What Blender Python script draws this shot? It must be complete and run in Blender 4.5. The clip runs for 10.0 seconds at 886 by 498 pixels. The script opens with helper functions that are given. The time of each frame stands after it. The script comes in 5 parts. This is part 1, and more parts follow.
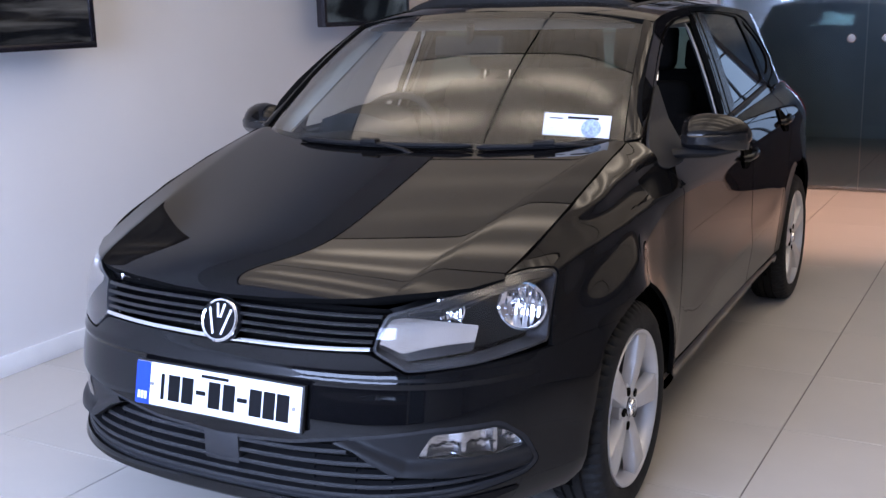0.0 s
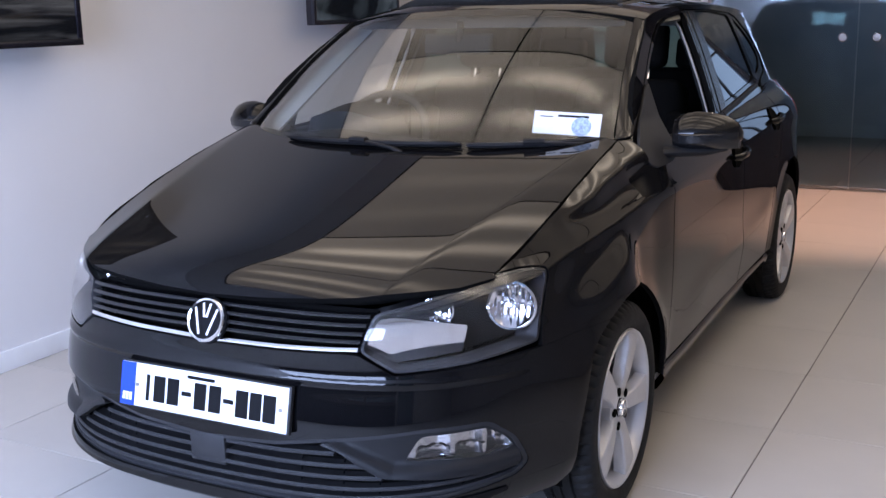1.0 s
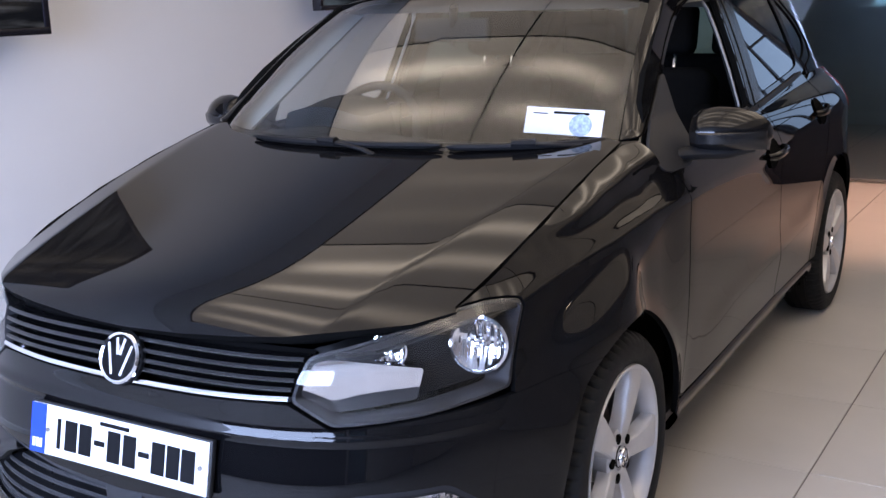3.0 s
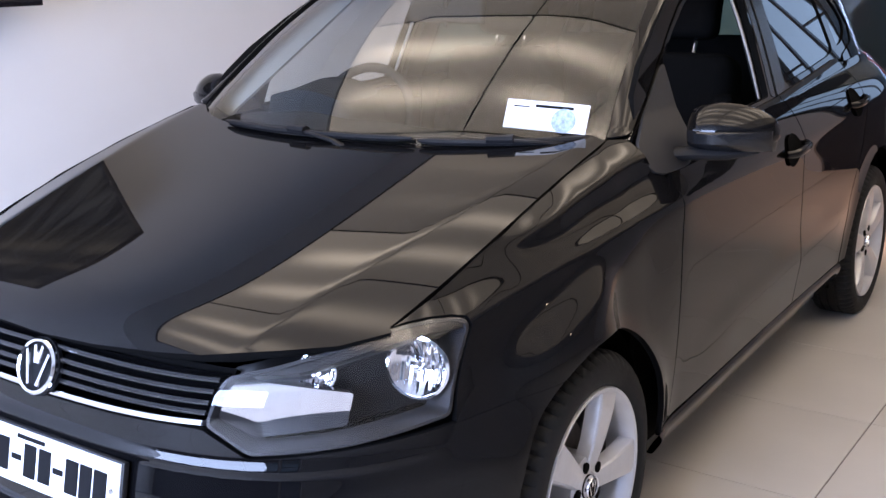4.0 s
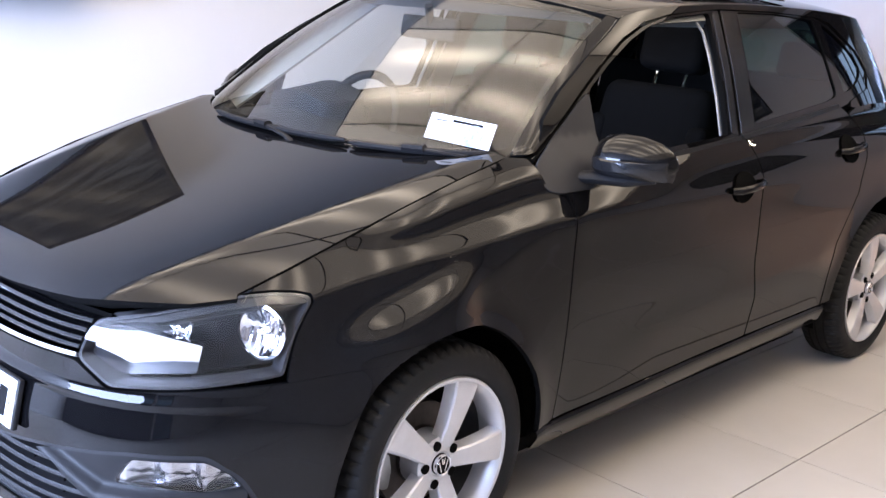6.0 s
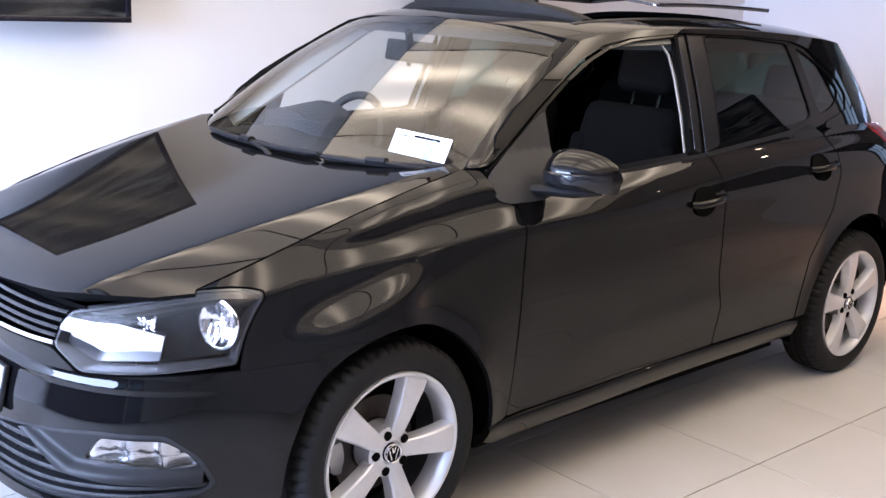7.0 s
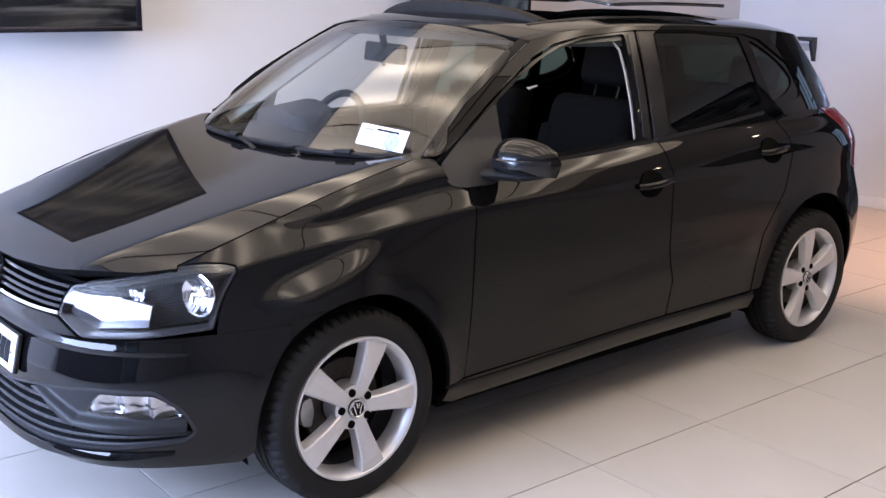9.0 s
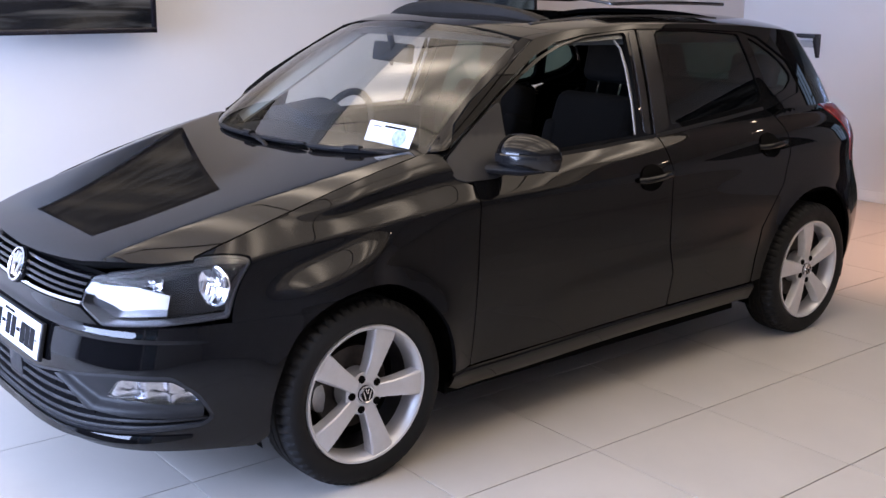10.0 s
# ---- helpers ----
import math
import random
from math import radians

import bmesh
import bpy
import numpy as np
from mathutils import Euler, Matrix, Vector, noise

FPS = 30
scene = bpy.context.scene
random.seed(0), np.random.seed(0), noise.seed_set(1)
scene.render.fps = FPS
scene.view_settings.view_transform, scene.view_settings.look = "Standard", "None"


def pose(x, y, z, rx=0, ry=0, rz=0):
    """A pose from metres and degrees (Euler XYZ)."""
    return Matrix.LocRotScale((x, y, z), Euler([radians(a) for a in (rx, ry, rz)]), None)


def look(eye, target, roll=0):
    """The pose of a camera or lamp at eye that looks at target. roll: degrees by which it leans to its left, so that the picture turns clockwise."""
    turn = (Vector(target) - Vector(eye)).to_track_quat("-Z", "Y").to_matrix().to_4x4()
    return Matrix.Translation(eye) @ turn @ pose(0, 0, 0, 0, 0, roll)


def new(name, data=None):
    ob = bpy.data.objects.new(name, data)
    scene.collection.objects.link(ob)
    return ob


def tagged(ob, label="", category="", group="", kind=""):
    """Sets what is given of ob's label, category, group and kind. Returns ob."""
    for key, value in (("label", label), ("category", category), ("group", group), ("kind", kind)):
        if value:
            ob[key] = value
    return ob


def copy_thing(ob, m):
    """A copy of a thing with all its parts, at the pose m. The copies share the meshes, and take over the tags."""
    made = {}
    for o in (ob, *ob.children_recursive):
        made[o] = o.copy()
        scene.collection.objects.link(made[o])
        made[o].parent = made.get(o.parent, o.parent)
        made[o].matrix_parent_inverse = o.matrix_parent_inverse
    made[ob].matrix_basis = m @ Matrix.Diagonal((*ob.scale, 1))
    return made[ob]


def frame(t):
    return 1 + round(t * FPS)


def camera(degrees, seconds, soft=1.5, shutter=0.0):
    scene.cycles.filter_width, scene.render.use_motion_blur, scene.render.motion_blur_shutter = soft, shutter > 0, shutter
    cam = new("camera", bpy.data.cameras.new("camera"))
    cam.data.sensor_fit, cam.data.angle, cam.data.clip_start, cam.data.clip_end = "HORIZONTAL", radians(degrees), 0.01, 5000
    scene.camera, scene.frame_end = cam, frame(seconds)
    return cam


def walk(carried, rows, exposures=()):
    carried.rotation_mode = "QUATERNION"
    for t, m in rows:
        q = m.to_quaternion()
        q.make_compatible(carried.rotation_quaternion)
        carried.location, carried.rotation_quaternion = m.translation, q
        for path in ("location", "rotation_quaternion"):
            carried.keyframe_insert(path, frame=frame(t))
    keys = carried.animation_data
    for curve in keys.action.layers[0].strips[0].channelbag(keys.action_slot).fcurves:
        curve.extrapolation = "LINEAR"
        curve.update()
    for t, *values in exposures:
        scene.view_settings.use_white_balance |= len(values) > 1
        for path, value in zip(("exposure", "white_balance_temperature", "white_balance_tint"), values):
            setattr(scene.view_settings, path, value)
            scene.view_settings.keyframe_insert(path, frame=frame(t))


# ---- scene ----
cam = camera(45.0, 10.0)
PATH = [
    (0, (1.701, -2.764, 1.412), (0.782, -1.042, 0.973), -1.4),
    (0.5, (1.703, -2.765, 1.407), (0.792, -1.04, 0.969), -1.4),
    (1, (1.694, -2.737, 1.405), (0.79, -1.009, 0.965), -1.3),
    (1.5, (1.673, -2.671, 1.4), (0.77, -0.941, 0.959), -1.3),
    (2, (1.645, -2.556, 1.394), (0.733, -0.833, 0.949), -1.3),
    (2.5, (1.653, -2.417, 1.384), (0.704, -0.715, 0.934), -1.6),
    (4, (1.762, -1.93, 1.415), (0.67, -0.337, 0.896), -1.1),
    (4.5, (1.839, -1.857, 1.452), (0.711, -0.306, 0.885), 0.4),
    (5, (2.027, -1.812, 1.477), (0.829, -0.317, 0.903), 1.6),
    (5.5, (2.237, -1.778, 1.473), (0.968, -0.332, 0.926), 2.6),
    (7, (2.802, -1.699, 1.484), (1.379, -0.374, 1.016), 2.6),
    (7.5, (2.884, -1.707, 1.507), (1.456, -0.39, 1.029), 2.6),
    (8, (2.978, -1.717, 1.511), (1.539, -0.412, 1.034), 2.1),
    (8.5, (3.073, -1.717, 1.515), (1.619, -0.428, 1.04), 1.7),
    (9, (3.255, -1.759, 1.54), (1.781, -0.497, 1.057), 1.1),
    (9.5, (3.325, -1.809, 1.544), (1.847, -0.553, 1.06), 0.8),
    (10, (3.364, -1.828, 1.548), (1.876, -0.582, 1.063), 0.7),
]
EXPOSURES = [(0, 0.26, 6850, 14), (1.5, 0.26, 6850, 14), (2.5, 0.30, 6900, 14), (4.0, 0.74, 7000, 14), (5.5, 1.36, 6950, 13), (7.5, 1.28, 7050, 14), (8.5, 1.12, 7050, 15), (10, 0.70, 7000, 15)]
walk(cam, [(t, look(eye, target, roll)) for t, eye, target, roll in PATH], EXPOSURES)

# ---- world, daylight through the shop windows, lamps ----
world = bpy.data.worlds.new("sky")
scene.world = world
world.use_nodes = True
wn = world.node_tree.nodes
sky = wn.new("ShaderNodeTexSky")
sky.sky_type, sky.sun_disc, sky.sun_elevation, sky.sun_rotation = "NISHITA", False, radians(38), radians(200)
world.node_tree.links.new(sky.outputs[0], wn["Background"].inputs[0])
sky.ozone_density, sky.dust_density = 5.0, 0.0
wn["Background"].inputs[1].default_value = 0.12


def area_light(name, m, w, h, watts, colour):
    d = bpy.data.lights.new(name, "AREA")
    d.shape, d.size, d.size_y, d.energy, d.color = "RECTANGLE", w, h, watts, colour
    ob = new(name, d)
    ob.matrix_world = m
    return ob


# shop windows behind the camera and along the far side, seen in the paint as bright panes
DAY = (0.44, 0.60, 1.0)
area_light("window_light_front", look((-0.15, -4.5, 1.80), (-0.15, 0, 1.80)), 3.3, 1.6, 385, DAY)
area_light("window_light_back", look((1.62, 5.76, 1.62), (1.62, 0, 1.62)), 0.44, 1.0, 1.3, (0.40, 0.62, 1.0))


def spot_light(name, x, y, z, watts, colour, angle, blend=0.6):
    d = bpy.data.lights.new(name, "SPOT")
    d.energy, d.color, d.spot_size, d.spot_blend, d.shadow_soft_size = watts, colour, radians(angle), blend, 0.04
    ob = new(name, d)
    ob.matrix_world = look((x, y, z), (x, y, 0))
    return ob
WARM, PINK = (1.0, 0.72, 0.57), (1.0, 0.60, 0.47)

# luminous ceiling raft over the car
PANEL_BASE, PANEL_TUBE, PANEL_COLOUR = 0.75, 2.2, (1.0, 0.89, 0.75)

# ---- materials ----
def material(name, colour, rough=0.5, metal=0.0, coat=0.0, vary=0.0, scale=6.0, bump=0.0, bump_scale=200.0, rough_vary=0.0, ior=1.5, stretch=(1, 1, 1), tint=0.0):
    """A painted, moulded or woven surface: broad stains (vary), fine grain (bump), uneven gloss, and a tint by piece."""
    m = bpy.data.materials.new(name)
    m.use_nodes = True
    n, l = m.node_tree.nodes, m.node_tree.links
    b = n["Principled BSDF"]
    b.inputs["Base Color"].default_value = (*colour, 1)
    b.inputs["Roughness"].default_value = rough
    b.inputs["Metallic"].default_value = metal
    b.inputs["IOR"].default_value = ior
    b.inputs["Coat Weight"].default_value = coat
    b.inputs["Coat Roughness"].default_value = 0.02
    geo = n.new("ShaderNodeTexCoord")
    mp = n.new("ShaderNodeMapping")
    mp.inputs["Scale"].default_value = stretch
    l.new(geo.outputs["Object"], mp.inputs[0])
    if vary or rough_vary or tint:
        t = n.new("ShaderNodeTexNoise")
        t.inputs["Scale"].default_value, t.inputs["Detail"].default_value, t.inputs["Roughness"].default_value = scale, 6, 0.6
        l.new(mp.outputs[0], t.inputs[0])
        fac = t.outputs[0]
        if vary:
            r = n.new("ShaderNodeMapRange")
            r.inputs[1].default_value, r.inputs[2].default_value, r.inputs[3].default_value, r.inputs[4].default_value = 0.3, 0.7, 1 - vary, 1 + vary
            l.new(fac, r.inputs[0])
            val = r.outputs[0]
            if tint:
                oi = n.new("ShaderNodeObjectInfo")
                tr = n.new("ShaderNodeMapRange")
                tr.inputs[3].default_value, tr.inputs[4].default_value = 1 - tint, 1 + tint
                l.new(oi.outputs["Random"], tr.inputs[0])
                mu = n.new("ShaderNodeMath")
                mu.operation = "MULTIPLY"
                l.new(val, mu.inputs[0])
                l.new(tr.outputs[0], mu.inputs[1])
                val = mu.outputs[0]
            sc = n.new("ShaderNodeVectorMath")
            sc.operation = "SCALE"
            sc.inputs[0].default_value = colour
            l.new(val, sc.inputs[3])
            l.new(sc.outputs[0], b.inputs["Base Color"])
        if rough_vary:
            r = n.new("ShaderNodeMapRange")
            r.inputs[1].default_value, r.inputs[2].default_value, r.inputs[3].default_value, r.inputs[4].default_value = 0.3, 0.7, max(0.01, rough - rough_vary), rough + rough_vary
            l.new(fac, r.inputs[0])
            l.new(r.outputs[0], b.inputs["Roughness"])
    if bump:
        t2 = n.new("ShaderNodeTexNoise")
        t2.inputs["Scale"].default_value, t2.inputs["Detail"].default_value = bump_scale, 3
        l.new(mp.outputs[0], t2.inputs[0])
        bp = n.new("ShaderNodeBump")
        bp.inputs["Strength"].default_value, bp.inputs["Distance"].default_value = bump, 0.002
        l.new(t2.outputs[0], bp.inputs["Height"])
        l.new(bp.outputs[0], b.inputs["Normal"])
    return m


def glass(name, colour, rough=0.0, base=0.07, gloss=(1, 1, 1)):
    """Thin glazing: tinted see-through with a true mirror gloss on top."""
    m = bpy.data.materials.new(name)
    m.use_nodes = True
    n, l = m.node_tree.nodes, m.node_tree.links
    n.remove(n["Principled BSDF"])
    tr, gl, mix, fr = n.new("ShaderNodeBsdfTransparent"), n.new("ShaderNodeBsdfGlossy"), n.new("ShaderNodeMixShader"), n.new("ShaderNodeLayerWeight")
    pw, mr = n.new("ShaderNodeMath"), n.new("ShaderNodeMapRange")
    pw.operation = "POWER"
    pw.inputs[1].default_value = 4.2
    mr.inputs[3].default_value, mr.inputs[4].default_value = base, 1.0
    gl.inputs[0].default_value = (*gloss, 1)
    tr.inputs[0].default_value = (*colour, 1)
    gl.inputs["Roughness"].default_value = rough
    fr.inputs[0].default_value = 0.5
    l.new(fr.outputs["Facing"], pw.inputs[0])
    l.new(pw.outputs[0], mr.inputs[0])
    l.new(mr.outputs[0], mix.inputs[0])
    l.new(tr.outputs[0], mix.inputs[1])
    l.new(gl.outputs[0], mix.inputs[2])
    l.new(mix.outputs[0], n["Material Output"].inputs[0])
    return m


def emitter(name, colour, strength):
    m = bpy.data.materials.new(name)
    m.use_nodes = True
    b = m.node_tree.nodes["Principled BSDF"]
    b.inputs["Base Color"].default_value = (*colour, 1)
    b.inputs["Emission Color"].default_value, b.inputs["Emission Strength"].default_value = (*colour, 1), strength
    return m


PAINT = material("black_paint", (0.0034, 0.0033, 0.0038), 0.02, 0.0, 0.0, vary=0.12, scale=3.0, ior=1.37)
SATIN = material("satin_black_plastic", (0.018, 0.018, 0.020), 0.52, ior=1.38, vary=0.15, bump=0.15, bump_scale=600)
MATT = material("matt_black_plastic", (0.010, 0.010, 0.011), 0.42, ior=1.25, vary=0.15, bump=0.1, bump_scale=600)
# near-black without gloss; also stands in for shade in gaps and openings
DARK = material("dark_inner", (0.004, 0.004, 0.004), 0.9, vary=0.1, ior=1.1)
RUBBER = material("tyre_rubber", (0.007, 0.007, 0.0075), 0.72, ior=1.36, vary=0.25, scale=14, bump=0.3, bump_scale=350, rough_vary=0.08)
ALLOY = material("silver_alloy", (0.62, 0.62, 0.64), 0.42, 0.6, vary=0.05, scale=20, bump=0.05, bump_scale=900)
# the alloy darkened: shade inside the wheel is put into its colour
BARREL = material("shaded_alloy_barrel", (0.07, 0.07, 0.073), 0.5, 0.5, vary=0.15, scale=20)
CHROME = material("chrome", (0.86, 0.86, 0.88), 0.06, 1.0, vary=0.03)
SURROUND = material("fog_surround_plastic", (0.011, 0.011, 0.012), 0.45, ior=1.3, vary=0.15, bump=0.1, bump_scale=600)
FOG_CHROME = material("dull_chrome", (0.46, 0.46, 0.48), 0.16, 1.0, vary=0.25, scale=40)
BEZEL = material("lamp_bezel_grey", (0.012, 0.012, 0.0125), 0.32, 0.2, vary=0.1)
GRILLE = material("grille_gloss_black", (0.008, 0.008, 0.009), 0.2, vary=0.15)
# worn steel, its colour lowered further for the shade behind the spokes
DISC = material("shaded_worn_disc", (0.07, 0.06, 0.055), 0.5, 0.7, vary=0.35, scale=30)
STEEL = material("brake_steel", (0.28, 0.26, 0.25), 0.42, 0.9, vary=0.2, scale=25)
CALIPER = material("caliper_grey", (0.38, 0.38, 0.38), 0.5, 0.6, vary=0.15, scale=25)
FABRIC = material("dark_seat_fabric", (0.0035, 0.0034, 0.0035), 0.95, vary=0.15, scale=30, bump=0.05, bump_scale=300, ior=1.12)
DASH = material("dash_soft_plastic", (0.012, 0.0125, 0.013), 0.75, ior=1.3, vary=0.12)
TRIM = material("light_headliner", (0.24, 0.245, 0.235), 0.9, vary=0.06, bump=0.3, bump_scale=300)
BELT = material("seat_belt_trim", (0.42, 0.42, 0.43), 0.5, vary=0.1)
CLEAR = glass("clear_glass", (0.90, 0.93, 0.92), 0.0, 0.072)
SIDE_GLASS = glass("tinted_side_glass", (0.13, 0.21, 0.185), 0.0, 0.055)
LENS = glass("lamp_lens", (0.96, 0.96, 0.97), 0.0, 0.05)
PLATE = material("plate_white", (0.82, 0.83, 0.86), 0.35, vary=0.02)
BLUE = material("plate_blue", (0.012, 0.055, 0.42), 0.5, vary=0.05, ior=1.25)
CARD = material("white_card", (0.66, 0.67, 0.70), 0.45, vary=0.03)
INK = material("black_ink", (0.005, 0.005, 0.006), 0.6, vary=0.1, ior=1.2)
RED = material("tail_lamp_red", (0.20, 0.008, 0.014), 0.08, coat=1.0, vary=0.1)
WALL = material("white_wall_paint", (0.74, 0.73, 0.73), 0.75, vary=0.018, scale=1.6, bump=0.12, bump_scale=160)
SKIRT = material("white_skirting", (0.80, 0.80, 0.80), 0.45, vary=0.03, scale=8)
TILE = material("beige_porcelain_tile", (0.49, 0.455, 0.41), 0.42, vary=0.06, scale=2.2, bump=0.03, bump_scale=120, rough_vary=0.05, tint=0.03)
GROUT = material("floor_grout", (0.17, 0.15, 0.135), 0.85, vary=0.2, scale=40)
CEIL = material("ceiling_paint", (0.56, 0.55, 0.54), 0.9, vary=0.03, scale=2)


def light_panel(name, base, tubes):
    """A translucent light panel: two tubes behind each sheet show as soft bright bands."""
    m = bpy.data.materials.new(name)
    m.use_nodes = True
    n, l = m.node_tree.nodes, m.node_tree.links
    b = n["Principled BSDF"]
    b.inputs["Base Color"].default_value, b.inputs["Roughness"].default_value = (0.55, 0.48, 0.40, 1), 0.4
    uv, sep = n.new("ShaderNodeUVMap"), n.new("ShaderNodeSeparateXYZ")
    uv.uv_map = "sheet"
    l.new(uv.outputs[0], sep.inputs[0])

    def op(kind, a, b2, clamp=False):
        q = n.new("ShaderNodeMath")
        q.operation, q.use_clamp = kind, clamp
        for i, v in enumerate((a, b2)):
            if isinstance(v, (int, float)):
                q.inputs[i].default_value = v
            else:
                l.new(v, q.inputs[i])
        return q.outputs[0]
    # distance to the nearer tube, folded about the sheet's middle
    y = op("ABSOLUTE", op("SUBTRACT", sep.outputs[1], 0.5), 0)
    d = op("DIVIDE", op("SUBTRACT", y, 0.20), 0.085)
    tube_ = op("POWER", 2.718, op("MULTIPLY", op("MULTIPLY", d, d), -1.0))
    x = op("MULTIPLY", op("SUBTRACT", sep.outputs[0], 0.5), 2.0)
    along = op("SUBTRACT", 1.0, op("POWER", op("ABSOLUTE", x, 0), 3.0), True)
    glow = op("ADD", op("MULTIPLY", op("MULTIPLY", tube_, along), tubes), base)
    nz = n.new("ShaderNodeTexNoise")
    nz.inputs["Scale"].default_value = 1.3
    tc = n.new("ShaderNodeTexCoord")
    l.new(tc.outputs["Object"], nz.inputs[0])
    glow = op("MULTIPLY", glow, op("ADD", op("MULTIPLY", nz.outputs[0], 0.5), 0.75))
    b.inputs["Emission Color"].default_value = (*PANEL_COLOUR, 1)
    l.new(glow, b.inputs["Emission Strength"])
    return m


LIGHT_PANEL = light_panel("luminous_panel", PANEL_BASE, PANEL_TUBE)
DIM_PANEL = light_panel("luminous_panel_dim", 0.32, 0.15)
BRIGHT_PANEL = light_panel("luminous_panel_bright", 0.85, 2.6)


def picture(name, colour, strength, scale, turn):
    """A display face with soft streaks put in as a dim glow."""
    m = material(name, (0.008, 0.009, 0.011), 0.10, vary=0.3, scale=2.5)
    n, l = m.node_tree.nodes, m.node_tree.links
    b = n["Principled BSDF"]
    tc, mp, wv, mr = n.new("ShaderNodeTexCoord"), n.new("ShaderNodeMapping"), n.new("ShaderNodeTexNoise"), n.new("ShaderNodeMapRange")
    mp.inputs["Rotation"].default_value = (radians(turn), 0, 0)
    mp.inputs["Scale"].default_value = scale
    wv.inputs["Scale"].default_value, wv.inputs["Detail"].default_value, wv.inputs["Distortion"].default_value = 1.0, 5, 0.6
    mr.inputs[1].default_value, mr.inputs[2].default_value, mr.inputs[3].default_value, mr.inputs[4].default_value = 0.46, 0.75, 0.0, strength
    l.new(tc.outputs["Object"], mp.inputs[0])
    l.new(mp.outputs[0], wv.inputs[0])
    l.new(wv.outputs[0], mr.inputs[0])
    b.inputs["Emission Color"].default_value = (*colour, 1)
    l.new(mr.outputs[0], b.inputs["Emission Strength"])
    return m


# stripe reflections on the dark screen are put in as faint glow
SCREEN = picture("display_reflection_streaks", (0.75, 0.8, 0.9), 0.10, (1, 2.0, 22.0), 12)
SCREEN_BLUE = picture("display_picture_blue", (0.6, 0.8, 1.0), 0.12, (1, 2.5, 4.0), 0)
FRAME = material("black_frame", (0.012, 0.011, 0.016), 0.25, vary=0.1)
BACK_GLASS = glass("partition_glass", (0.80, 0.86, 0.88), 0.0, 0.035)
OFFICE = material("dim_office_wall", (0.50, 0.53, 0.56), 0.8, vary=0.2, scale=1.2)

# ---- mesh helpers ----
def part(name, data, mat, parent=None, label="", smooth=True):
    """One mesh object, under a thing or a part."""
    if isinstance(data, bmesh.types.BMesh):
        me = bpy.data.meshes.new(name)
        bmesh.ops.recalc_face_normals(data, faces=data.faces)
        data.to_mesh(me)
        data.free()
        if smooth:
            me.shade_smooth()
            me.set_sharp_from_angle(angle=radians(38))
    else:
        me = data
    if mat and not me.materials:
        me.materials.append(mat)
        # painted panels get near-black edges: the shade of the gaps as colour
        if any(q.material_index for q in me.polygons):
            me.materials.append(DARK if mat == PAINT else mat)
    ob = new(name, me)
    ob.parent = parent
    if label:
        ob["label"] = label
    return ob


def thing(name, label, category, group="", m=None):
    ob = new(name)
    ob.empty_display_size = 0.1
    if m is not None:
        ob.matrix_world = m
    return tagged(ob, label, category, group)


def fillet(pts, r, step=0.03):
    """A closed outline with its corners rounded and its sides cut into short steps."""
    pts = [Vector(p) for p in pts]
    out, n = [], len(pts)
    for i, p in enumerate(pts):
        a, b = pts[i - 1], pts[(i + 1) % n]
        da, db = (a - p), (b - p)
        k = min(r, da.length * 0.45, db.length * 0.45)
        p0, p1 = p + da.normalized() * k, p + db.normalized() * k
        for j in range(6):
            t = j / 5
            out.append(p0 * (1 - t) ** 2 + p * 2 * t * (1 - t) + p1 * t * t)
    res = []
    for i, p in enumerate(out):
        q = out[(i + 1) % len(out)]
        m = max(1, math.ceil((q - p).length / step))
        res += [p.lerp(q, j / m) for j in range(m)]
    return res


def inside(p, poly):
    hit, n = False, len(poly)
    for i in range(n):
        a, b = poly[i - 1], poly[i]
        if (a[1] > p[1]) != (b[1] > p[1]) and p[0] < (b[0] - a[0]) * (p[1] - a[1]) / (b[1] - a[1]) + a[0]:
            hit = not hit
    return hit


def near(p, poly, d):
    return any((p - q).length < d for q in poly)


from mathutils.geometry import delaunay_2d_cdt


